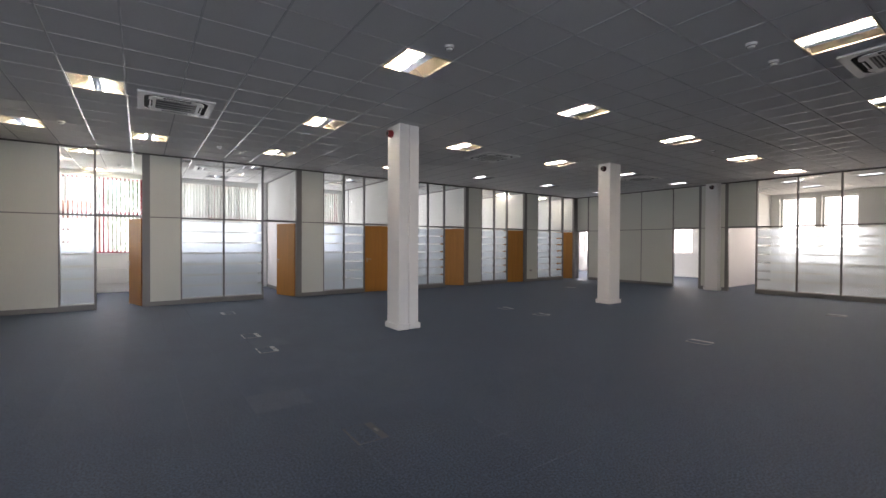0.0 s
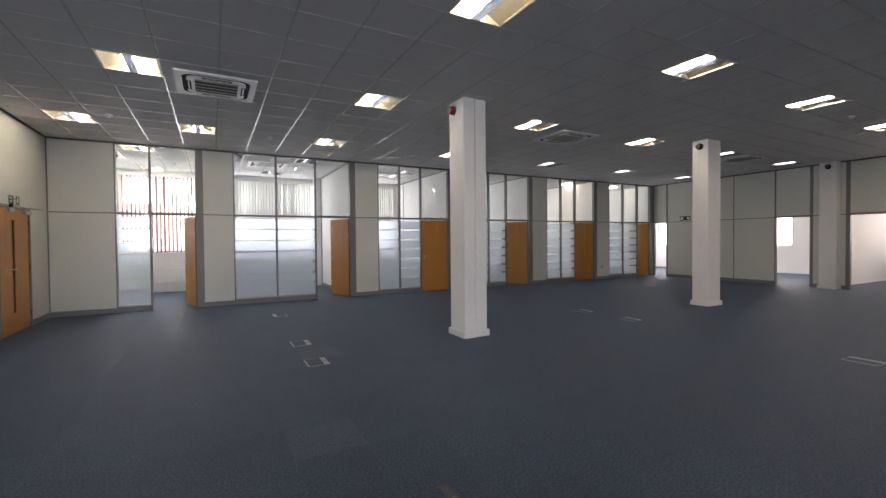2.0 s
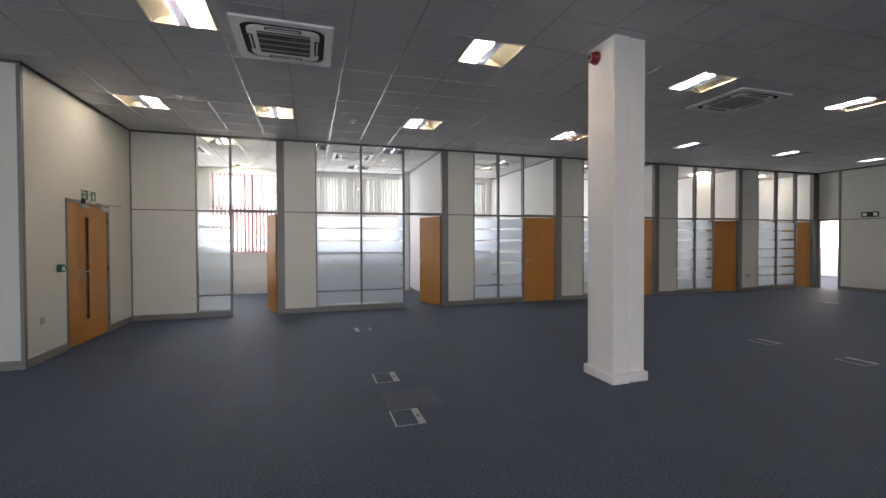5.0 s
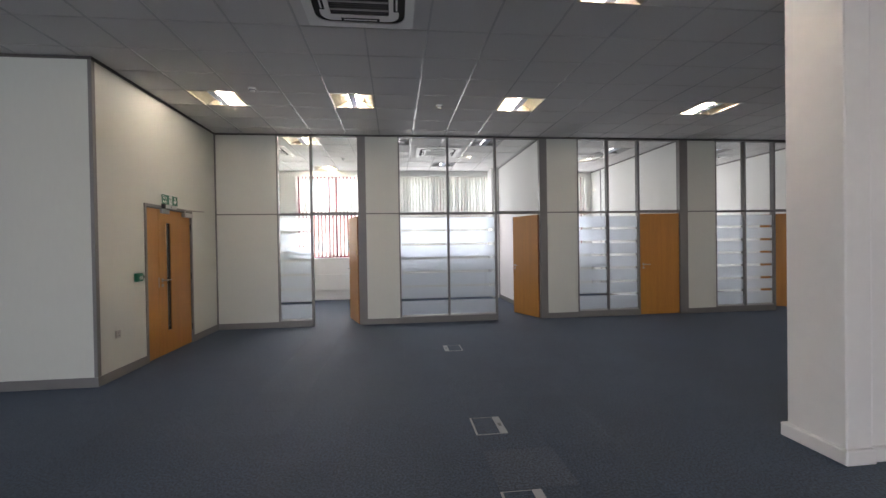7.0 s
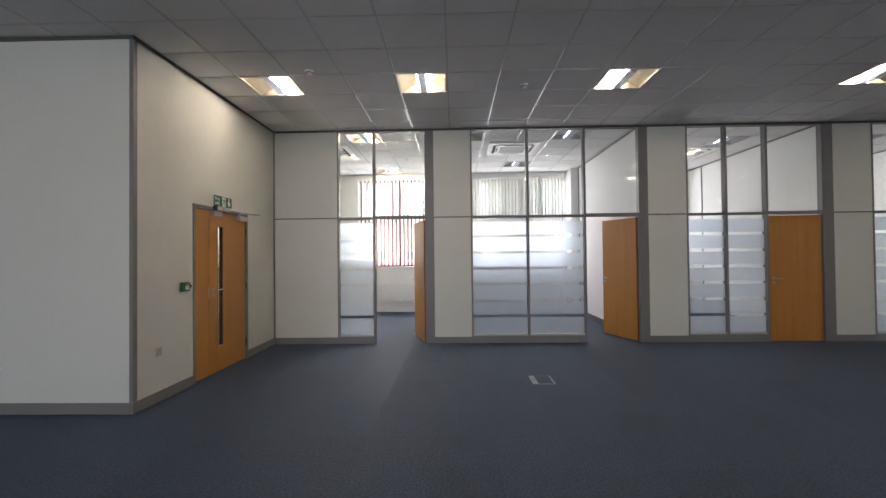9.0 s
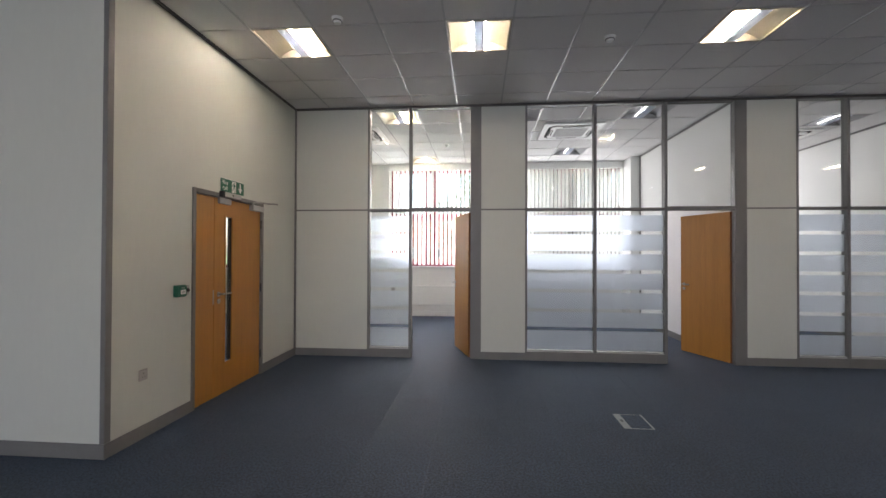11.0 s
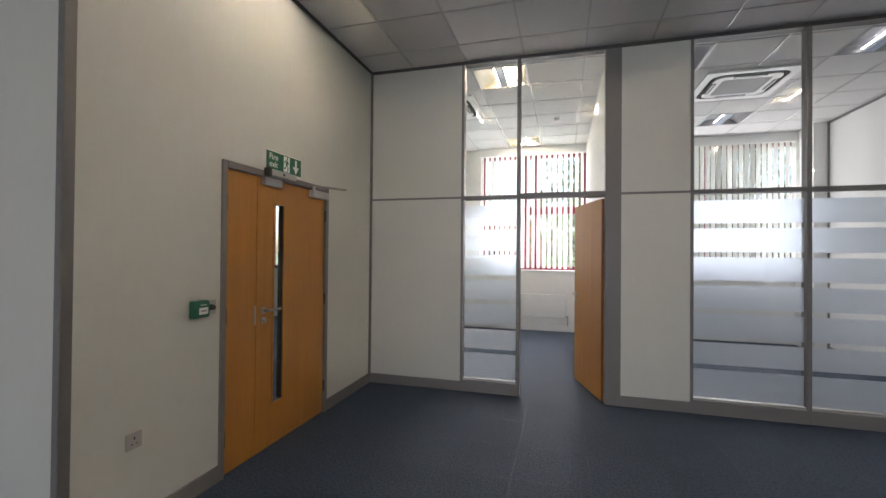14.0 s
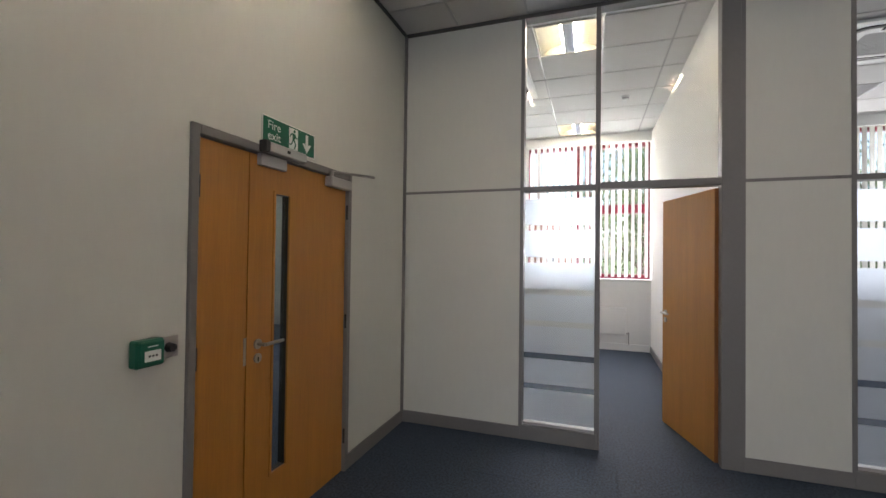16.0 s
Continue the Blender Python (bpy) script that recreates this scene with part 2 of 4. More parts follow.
def part(name, bm, mat, parent, label=""):
    """Links a bmesh as one mesh under a thing or a part."""
    ob = new(name, mesh_of(name, bm, mat))
    ob.parent = parent
    if label:
        ob["label"] = label
    return ob


def boxpart(name, dims, mat, parent, label="", bevel=0.0):
    return part(name, box(bmesh.new(), *dims, bevel=bevel), mat, parent, label)


def root(name, m, label, category="", group="", kind=""):
    ob = new(name)
    ob.empty_display_size = 0.1
    ob.matrix_world = m
    return tagged(ob, label, category, group, kind)


def solid(name, bm, mat, label, category="", group="", kind=""):
    return tagged(new(name, mesh_of(name, bm, mat)), label, category, group, kind)


# ---- plan ----
H, RAIL = 3.557, 0.034        # ceiling, depth of the head rails
NY, FX, WX, WY = 12.38, 15.9, -2.38, 9.225   # glazed partition, far wall, fire-door wall, return wall
BY, EX = 16.4, 21.2           # inner faces of the outer walls
X0, X1, Y0, Y1 = -9.0, EX, -5.0, BY
GX, GY, PX, PY = -0.04, 10.20, 0.612, 0.6   # ceiling grid


def cell(i, j):
    """The middle of a ceiling cell."""
    return GX + (i + 0.5) * PX, GY + (j + 0.5) * PY


LIT = [(i, j) for j in (-15, -10, -5) for i in (4, 9, 14, 19, 24) if j < -5 or i < 19] + [(4, 0), (9, 0), (-3, 0), (0, 0), (-1, -5), (-1, -10), (-1, -15),
       (-2, 4), (-2, 9), (16, 5), (20, 5), (24, 5)]
UNLIT = [(19, -5), (24, -5), (14, 0), (19, 0), (24, 0), (4, 4), (1, 4), (3, 8), (9, 5), (7, 8), (13, 5), (28, 4), (28, -9), (31, -9), (28, -12), (31, -3)]
CASSETTES = [(0.97, -3.9), (11.35, -3.8), (21.1, -4.25), (11.2, -15.05), (3, 6), (-3, 6), (9, 7), (14, 7), (31, -6)]   # by grid crossing

# ---- large structure ----
# structural floor under the carpet
solid("floor_slab", box(bmesh.new(), X0 - 0.3, X1 + 0.3, Y0 - 0.3, Y1 + 0.3, -0.3, -0.009), M_ADHESIVE, "grey concrete floor slab under the carpet", "floor", kind="structure")
solid("ceiling_slab", box(bmesh.new(), X0 - 0.3, X1 + 0.3, Y0 - 0.3, Y1 + 0.3, H + 0.3, H + 0.55), M_SLAB, "concrete slab above the suspended ceiling", "ceiling", kind="structure")


def suspended_ceiling():
    skip = set(LIT) | set(UNLIT)
    vs, fs, mats = [], [], []

    def quad(x0, x1, y0, y1, z):
        n = len(vs)
        vs.extend([(x0, y0, z), (x0, y1, z), (x1, y1, z), (x1, y0, z)])
        fs.append((n, n + 1, n + 2, n + 3))
    def clamp(v, a, b):
        return max(a, min(b, v))
    i0, i1 = int((X0 - GX) / PX) - 1, int((X1 - GX) / PX) + 1
    j0, j1 = int((Y0 - GY) / PY) - 1, int((Y1 - GY) / PY) + 1
    e = 0.0085
    for i in range(i0, i1 + 1):
        for j in range(j0, j1 + 1):
            if (i, j) in skip:
                continue
            x0, x1 = clamp(GX + i * PX + e, X0, X1), clamp(GX + (i + 1) * PX - e, X0, X1)
            y0, y1 = clamp(GY + j * PY + e, Y0, Y1), clamp(GY + (j + 1) * PY - e, Y0, Y1)
            if x1 - x0 < 0.02 or y1 - y0 < 0.02:
                continue
            # a tile with a dropped face and shadow edge
            quad(x0, x1, y0, y1, H + 0.006)
            mats.append(0)
            if x1 - x0 > 0.1 and y1 - y0 > 0.1:
                quad(x0 + 0.006, x1 - 0.006, y0 + 0.006, y1 - 0.006, H + 0.001)
                mats.append(0)
    def bar(x0, x1, y0, y1, mi=1):
        n = len(vs)
        z0, z1 = H - 0.002, H + 0.03
        vs.extend([(x0, y0, z0), (x0, y1, z0), (x1, y1, z0), (x1, y0, z0), (x0, y0, z1), (x0, y1, z1), (x1, y1, z1), (x1, y0, z1)])
        for f in ((0, 1, 2, 3), (0, 4, 5, 1), (1, 5, 6, 2), (2, 6, 7, 3), (3, 7, 4, 0)):
            fs.append(tuple(n + k for k in f))
            mats.append(mi)
    for i in range(i0, i1 + 2):
        x = GX + i * PX
        if X0 < x < X1:
            bar(x - e, x + e, Y0, Y1)
    for j in range(j0, j1 + 2):
        y = GY + j * PY
        if Y0 < y < Y1:
            for i in range(i0, i1 + 1):
                a, b = clamp(GX + i * PX + e, X0, X1), clamp(GX + (i + 1) * PX - e, X0, X1)
                if b - a > 0.02:
                    bar(a, b, y - e * 0.5, y + e * 0.5, 2)
    me = bpy.data.meshes.new("ceiling")
    me.from_pydata(vs, [], fs)
    me.materials.append(M_TILE)
    me.materials.append(M_TBAR)
    me.materials.append(M_TEE)
    me.polygons.foreach_set("material_index", mats)
    me.update()
    tagged(new("ceiling", me), "grey mineral-fibre tile ceiling in a white metal grid", "ceiling", kind="structure")


suspended_ceiling()


def wall(name, dims, label, mat=M_WHITE):
    return solid(name, box(bmesh.new(), *dims), mat, label, "wall", kind="structure")


# plain walls that close the place
wall("wall_west", (X0 - 0.2, X0, Y0, Y1, -0.02, H + 0.3), "plain off-white wall closing the open-plan floor", M_PANEL)
for k, x in enumerate((0.17, 3.68, 6.63, 9.66, 12.65)):
    wall("wall_divider_%d" % (k + 1), (x, x + 0.1, NY + 0.1, BY, -0.005, H + 0.02), "white plastered wall between two offices")
    boxpart("skirting", (x - 0.014, x, NY + 0.1, BY - 0.02, 0.0, 0.1), M_GREY, bpy.data.objects["wall_divider_%d" % (k + 1)])
    boxpart("skirting", (x + 0.1, x + 0.114, NY + 0.1, BY - 0.02, 0.0, 0.1), M_GREY, bpy.data.objects["wall_divider_%d" % (k + 1)])
    if k:
        boxpart("head_trim", (x - 0.012, x, NY + 0.1, BY - 0.02, H - RAIL, H), M_GREY, bpy.data.objects["wall_divider_%d" % (k + 1)])
        boxpart("end_trim", (x - 0.012, x, BY - 0.625, BY - 0.585, 0.1, H - RAIL), M_GREY, bpy.data.objects["wall_divider_%d" % (k + 1)])
wall("wall_divider_6", (FX, FX + 0.1, NY + 0.1, BY, -0.005, H + 0.02), "white plastered wall beside the corner office")
wall("wall_divider_7", (FX + 0.1, EX, 6.9, 7.0, -0.005, H + 0.02), "white plastered wall between two far offices")


def window(m, w, sill, head, mullions, transom, frame_mat, parent_label, depth=0.3):
    """A window unit in an opening w wide; local x runs along the wall, local y outwards from the inner face."""
    r = root("window", m, parent_label, "window", "office windows", "structure")
    f, ya, yb = 0.07, 0.14, 0.21
    for nm, d in (("frame_head", (0, w, ya, yb, head - f, head)), ("frame_foot", (0, w, ya, yb, sill, sill + f)),
                  ("frame_jamb", (0, f, ya, yb, sill + f, head - f)), ("frame_jamb", (w - f, w, ya, yb, sill + f, head - f))):
        boxpart(nm, d, frame_mat, r, bevel=0.006)
    xs = [f]
    for a, b in mullions:
        boxpart("mullion", (a, b, ya - 0.01, yb, sill + f, head - f), frame_mat, r, bevel=0.006)
        xs += [a, b]
    xs.append(w - f)
    for k in range(0, len(xs), 2):
        a, b = xs[k], xs[k + 1]
        za = sill + f
        if transom:
            boxpart("transom", (a, b, ya, yb, transom[0], transom[1]), frame_mat, r, bevel=0.006)
            spans = ((za, transom[0]), (transom[1], head - f))
        else:
            spans = ((za, head - f),)
        for z0, z1 in spans:
            g = boxpart("pane", (a, b, 0.17, 0.176, z0, z1), M_GLASS, r)
            g.visible_shadow = False
    boxpart("window_sill", (-0.03, w + 0.03, -0.04, ya, sill - 0.03, sill), M_WPLASTIC, r, bevel=0.006)
    return r


def outer_wall(name, m, length, openings, sill, head, label):
    """An outer wall with real openings; local x along it, local y outwards."""
    r = root(name, m, label, "wall", kind="structure")
    x = 0.0
    for a, b in openings:
        if a > x:
            boxpart("pier", (x, a, 0, 0.3, -0.02, H + 0.3), M_WHITE, r)
        boxpart("apron", (a, b, 0, 0.3, -0.02, sill - 0.03), M_WHITE, r)
        boxpart("lintel", (a, b, 0, 0.3, head, H + 0.3), M_WHITE, r)
        x = b
    boxpart("pier", (x, length, 0, 0.3, -0.02, H + 0.3), M_WHITE, r)
    boxpart("skirting", (0, length, -0.016, -0.001, 0, 0.11), M_WPLASTIC, r)
    return r


SILL, WHEAD = 1.17, 3.44
NORTH_WINDOWS = [(-1.86, 0.165), (0.75, 3.62), (3.95, 6.45), (6.95, 9.5), (9.95, 12.5), (12.95, 15.7), (16.6, 20.6)]
outer_wall("wall_north", pose(WX - 0.12, BY, 0), EX + 0.3 - WX + 0.12, [(a - WX + 0.12, b - WX + 0.12) for a, b in NORTH_WINDOWS], SILL, WHEAD, "white plastered outer wall with window openings")
for k, (a, b) in enumerate(NORTH_WINDOWS):
    w = b - a
    mull = [(0.86, 0.95), (1.01, 1.10)] if k == 0 else [(w / 2 - 0.05, w / 2 + 0.05)]
    window(pose(a, BY, 0), w, SILL, WHEAD, mull, (2.26, 2.41), M_REDFRAME, "red-framed office window with clear panes")
    window_light(look(((a + b) / 2, BY + 0.27, (SILL + WHEAD) / 2), ((a + b) / 2, BY - 1, (SILL + WHEAD) / 2)), w - 0.05, WHEAD - SILL - 0.05, 0.85 if k in (0, 6) else 0.25)
    if 0 < k < 6:   # extra lamp on the room side of the closed blinds, added to brighten the office
        window_light(look(((a + b) / 2, BY - 0.17, (SILL + WHEAD) / 2), ((a + b) / 2, BY - 1, (SILL + WHEAD) / 2)), w - 0.05, WHEAD - SILL - 0.05, 0.145)
boxpart("column_casing", (3.49 - WX + 0.12, 3.677 - WX + 0.12, -0.58, -0.02, 0.0, H), M_WHITE, bpy.data.objects["wall_north"], bevel=0.006)
EAST_WINDOWS = [(13.6, 16.0), (9.95, 12.3), (5.45, 6.6), (4.25, 5.3), (0.5, 3.0)]
outer_wall("wall_east", pose(EX, BY, 0, rz=-90), BY - Y0 + 0.2, [(BY - b, BY - a) for a, b in EAST_WINDOWS], 1.1, 3.4, "white plastered outer wall with window openings")
for a, b in EAST_WINDOWS:
    window(pose(EX, b, 0, rz=-90), b - a, 1.1, 3.4, [], None, M_WPLASTIC, "white-framed far office window with clear panes")
    window_light(look((EX + 0.27, (a + b) / 2, 2.25), (EX - 1, (a + b) / 2, 2.25)), b - a - 0.05, 2.25, 0.27, (1.0, 0.85, 0.68))


# lobby window and the windows along the near side of the open-plan floor
outer_wall("wall_stair", pose(X0 - 0.2, BY, 0), WX - 0.12 - X0 + 0.2, [(-6.9 - X0 + 0.2, -2.8 - X0 + 0.2)], 1.1, 3.3, "white lobby wall with a window opening")
window(pose(-6.9, BY, 0), 4.1, 1.1, 3.3, [(2.0, 2.1)], None, M_REDFRAME, "red-framed lobby window with clear panes")
window_light(look((-4.85, BY + 0.27, 2.2), (-4.85, BY - 1, 2.2)), 4.0, 2.1, 0.05)
SOUTH_WINDOWS = [(-8.0, -4.0), (-3.0, 1.0)]
outer_wall("wall_south", pose(EX + 0.3, Y0, 0, rz=180), EX + 0.3 - X0 + 0.2, [(EX + 0.3 - b, EX + 0.3 - a) for a, b in SOUTH_WINDOWS[::-1]], SILL, WHEAD, "white plastered outer wall with window openings")
for a, b in SOUTH_WINDOWS:
    window(pose(b, Y0, 0, rz=180), b - a, SILL, WHEAD, [(1.95, 2.05)], (2.26, 2.41), M_REDFRAME, "red-framed office window with clear panes")
    window_light(look(((a + b) / 2, Y0 - 0.27, 2.3), ((a + b) / 2, Y0 + 1, 2.3)), b - a - 0.05, WHEAD - SILL - 0.05, SOUTH, (0.82, 0.91, 1.0))


# glazed office partition
GAPS = (1.76, 1.49, 1.225, 0.96, 0.69, 0.435)   # clear lines in the frosted film


def partition(name, m, segments, label):
    """Local x along the partition, front face at local y 0, 0.1 thick."""
    r = root(name, m, label, "partition", kind="structure")
    T = 0.1
    lo, hi = segments[0][1], segments[-1][2]
    done = set()
    boxpart("head_rail", (lo, hi, -0.004, T + 0.004, H - RAIL, H + 0.004), M_RAIL, r)
    for kind, a, b in segments:
        if kind == "post":
            boxpart("post", (a, b, -0.003, T + 0.003, 0, H - RAIL), M_GREY, r, bevel=0.004)
            continue
        if kind in ("solid", "glass"):
            boxpart("base_rail", (a, b, -0.006, T + 0.006, 0, 0.105 if kind == "solid" else 0.12), M_GREY, r, bevel=0.003)
        if kind == "solid":
            boxpart("panel", (a, b, 0, T, 0.105, 2.072), M_PANEL, r, bevel=0.002)
            boxpart("panel", (a, b, 0, T, 2.094, H - RAIL), M_PANEL, r, bevel=0.002)
            boxpart("joint_strip", (a, b, -0.002, T + 0.002, 2.072, 2.094), M_GREY, r)
            for x in (a, b):
                if x in done:
                    continue
                done.add(x)
                boxpart("cover_strip", (x - 0.014, x + 0.014, -0.004, T + 0.004, 0.0, H - RAIL), M_GREY, r)
        elif kind == "glass":
            boxpart("transom", (a, b, 0.0, T, 2.06, 2.10), M_GREY, r, bevel=0.003)
            for x in (a, b):
                if x in done:
                    continue
                done.add(x)
                boxpart("mullion", (x - 0.019, x + 0.019, -0.002, T + 0.002, 0, H - RAIL), M_GREY, r, bevel=0.003)
            boxpart("glazing_bead", (a + 0.019, b - 0.019, 0.02, 0.075, 0.12, 0.14), M_PALE, r)
            for z0, z1 in ((0.12, 2.06), (2.10, H - RAIL)):
                g = boxpart("pane", (a + 0.019, b - 0.019, 0.046, 0.052, z0, z1), M_GLASS, r)
                g.visible_shadow = False
                if z0 < 1:
                    top = 2.0
                    for z in (*GAPS, None):
                        low = 0.15 if z is None else z + 0.024
                        f = boxpart("frosted_strip", (a + 0.02, b - 0.02, 0.0525, 0.0545, low, top), M_FILM, g, "frosted film strip")
                        f.visible_shadow = False
                        top = None if z is None else z - 0.024
        else:   # a doorway, with a pane or a panel over it
            boxpart("door_head", (a, b, 0.0, T, 2.06, 2.115), M_GREY, r, bevel=0.003)
            if kind == "door":
                g = boxpart("pane", (a + 0.005, b - 0.005, 0.046, 0.052, 2.115, H - RAIL), M_GLASS, r)
                g.visible_shadow = False
            else:
                boxpart("panel", (a, b, 0, T, 2.115, H - RAIL), M_PANEL, r)
    return r


partition("wall_partition", pose(0, NY, 0), [
    ("solid", WX, -1.30), ("glass", -1.30, -0.70), ("door", -0.68, 0.15), ("post", 0.15, 0.285),
    ("solid", 0.285, 0.92), ("glass", 0.92, 1.85), ("glass", 1.85, 2.78), ("door", 2.80, 3.66), ("post", 3.66, 3.795),
    ("solid", 3.795, 4.44), ("glass", 4.44, 5.07), ("glass", 5.07, 5.72), ("door", 5.75, 6.60), ("post", 6.60, 6.76),
    ("solid", 6.76, 7.40), ("glass", 7.40, 8.06), ("glass", 8.06, 8.73), ("door", 8.76, 9.64), ("post", 9.64, 9.77),
    ("solid", 9.77, 10.40), ("glass", 10.40, 11.05), ("glass", 11.05, 11.71), ("door", 11.74, 12.63), ("post", 12.63, 12.76),
    ("solid", 12.76, 13.40), ("glass", 13.40, 14.18), ("glass", 14.18, 14.99), ("door", 15.02, 15.72), ("post", 15.72, FX)],
    "grey-framed office partition with frosted glass and cream panels")
partition("wall_far_partition", pose(FX, NY, 0, rz=-90), [
    ("post", 0, 0.05), ("solid_door", 0.05, 0.56), ("post", 0.56, 0.62), ("solid", 0.62, 1.83), ("solid", 1.83, 3.0), ("solid", 3.0, 4.2),
    ("solid_door", 4.23, 5.08), ("post", 5.08, 5.15), ("solid", 5.15, 5.91), ("post", 5.91, 5.99), ("solid_door", 5.99, 6.76),
    ("glass", 6.78, 7.80), ("glass", 7.80, 8.78), ("glass", 8.78, 9.70), ("glass", 9.70, 10.70), ("post", 10.70, 10.78),
    ("solid", 10.78, 12.0), ("solid", 12.0, 13.2), ("solid", 13.2, 14.4), ("solid", 14.4, 15.6), ("solid", 15.6, 17.38)],
    "grey-framed partition of cream panels and frosted glass")

# fire-door wall and its return
fw = root("wall_fire_door", pose(0, 0, 0), "cream panel wall around the fire door", "wall", kind="structure")
boxpart("panel", (WX - 0.12, WX, WY, 10.14, 0, H), M_PANEL, fw)
boxpart("panel", (WX - 0.12, WX, 11.44, BY, 0, H), M_PANEL, fw)
boxpart("panel", (WX - 0.12, WX, 10.14, 11.44, 2.08, H), M_PANEL, fw)
boxpart("panel", (X0, WX - 0.12, WY, WY + 0.12, 0, H), M_PANEL, fw)
for y0, y1 in ((WY - 0.012, 10.14), (11.44, NY)):
    boxpart("skirting", (WX, WX + 0.014, y0, y1, 0, 0.105), M_GREY, fw, bevel=0.003)
boxpart("skirting", (X0, WX + 0.014, WY - 0.014, WY, 0, 0.105), M_GREY, fw, bevel=0.003)
boxpart("head_trim", (WX, WX + 0.012, WY - 0.012, NY - 0.005, H - RAIL, H - 0.003), M_RAIL, fw)
boxpart("head_trim", (X0, WX + 0.012, WY - 0.012, WY, H - RAIL, H - 0.003), M_RAIL, fw)
boxpart("corner_trim", (WX - 0.035, WX + 0.006, WY - 0.006, WY + 0.05, 0.105, H - RAIL), M_GREY, fw, bevel=0.004)
boxpart("corner_trim", (WX, WX + 0.02, NY - 0.03, NY - 0.004, 0.105, H - RAIL), M_GREY, fw)
# lobby behind the fire door
wall("wall_lobby_west", (-7.6, -7.5, WY + 0.12, BY, -0.005, H + 0.02), "plain white lobby wall behind the fire door")


# ---- columns ----
def column(name, x0, x1, y0, y1, label, rib=None):
    r = root(name, pose((x0 + x1) / 2, (y0 + y1) / 2, 0), label, "column", "hall columns", "structure")
    w, d = (x1 - x0) / 2, (y1 - y0) / 2
    if rib:
        k = -w + rib
        boxpart("shaft", (-w, k, -d, d, 0, H), M_WHITE, r, bevel=0.008)
        boxpart("casing", (k + 0.022, w, -d + 0.022, d - 0.01, 0, H), M_WHITE, r, bevel=0.008)
        boxpart("joint", (k, k + 0.022, -d + 0.075, d - 0.02, 0, H), M_WHITE, r)
        boxpart("plinth", (-w - 0.03, k, -d - 0.03, d + 0.03, 0, 0.10), M_WHITE, r, bevel=0.008)
        boxpart("plinth", (k + 0.016, w + 0.03, -d - 0.008, d + 0.02, 0, 0.10), M_WHITE, r, bevel=0.008)
    else:
        boxpart("shaft", (-w, w, -d, d, 0, H), M_WHITE, r, bevel=0.01)
        boxpart("plinth", (-w - 0.03, w + 0.03, -d - 0.03, d + 0.03, 0, 0.10), M_WHITE, r, bevel=0.008)
    return r


column("column", 3.735, 4.14, 6.70, 7.13, "white painted square column with a boxed casing and plinth", rib=0.19)
column("column", 9.74, 10.20, 6.66, 7.0, "white painted square column with a plinth")
column("column", FX - 0.25, FX - 0.006, 6.60, 6.99, "white painted pilaster column against the far partition")


# ---- doors ----
def door_leaf(m, w, label, side=-1, inside=1):
    """A flush veneered leaf on its hinge; it reaches from the hinge along side * x."""
    r = root("door", m, label, "door", "office doors", "structure")
    a, b = sorted((side * 0.004, side * w))
    boxpart("leaf", (a, b, -0.022, 0.022, 0.008, 2.045), M_WOOD, r, bevel=0.002)
    e = side * w
    ea, eb = sorted((e, e + side * 0.003))
    boxpart("lipping", (ea, eb, -0.021, 0.021, 0.008, 2.045), M_EDGE, r)
    boxpart("hinge_edge", (min(0, side * 0.004), max(0, side * 0.004), -0.021, 0.021, 0.008, 2.045), M_EDGE, r)
    hx = side * (w - 0.06)
    for s in (-1, 1):
        bm = bmesh.new()
        rod(bm, (hx, s * 0.022, 1.02), (hx, s * 0.03, 1.02), 0.025, 20)
        rod(bm, (hx, s * 0.03, 1.02), (hx, s * 0.07, 1.02), 0.009)
        rod(bm, (hx, s * 0.066, 1.02), (hx - side * 0.125, s * 0.066, 1.02), 0.009)
        hd = part("handle", bm, M_STEEL, r, "satin steel lever handle")
        part("escutcheon", rod(bmesh.new(), (hx, s * 0.022, 0.955), (hx, s * 0.03, 0.955), 0.023, 20), M_STEEL, hd)
    for z in (0.25, 1.05, 1.82):
        part("hinge", rod(bmesh.new(), (0.0, 0.026, z - 0.05), (0.0, 0.026, z + 0.05), 0.008, 8), M_STEEL, r)
    return r


door_leaf(pose(0.145, NY + 0.075, 0, rz=-73), 0.81, "beech veneer office door standing open")
door_leaf(pose(3.655, NY + 0.075, 0, rz=-70), 0.83, "beech veneer office door standing open")
door_leaf(pose(6.595, NY + 0.045, 0, rz=0), 0.84, "beech veneer office door, closed")
door_leaf(pose(9.635, NY + 0.075, 0, rz=-47), 0.86, "beech veneer office door standing half open")
door_leaf(pose(12.625, NY + 0.075, 0, rz=-14), 0.87, "beech veneer office door standing ajar")
door_leaf(pose(15.715, NY + 0.075, 0, rz=-62), 0.69, "beech veneer office door standing open")

# fire door, a leaf and a half in a grey frame
fd = root("fire_door", pose(WX, 10.14, 0), "beech veneer leaf-and-a-half fire door with vision panel, closed", "door", kind="structure")
boxpart("frame_jamb", (-0.12, 0.016, 0, 0.042, 0, 2.08), M_GREY, fd, bevel=0.004)
boxpart("frame_jamb", (-0.12, 0.016, 1.258, 1.30, 0, 2.08), M_GREY, fd, bevel=0.004)
boxpart("frame_head", (-0.12, 0.016, 0.042, 1.258, 2.035, 2.08), M_GREY, fd, bevel=0.004)
boxpart("side_leaf", (-0.055, -0.010, 0.045, 0.352, 0.006, 2.03), M_WOOD, fd, bevel=0.002)
bm = bmesh.new()
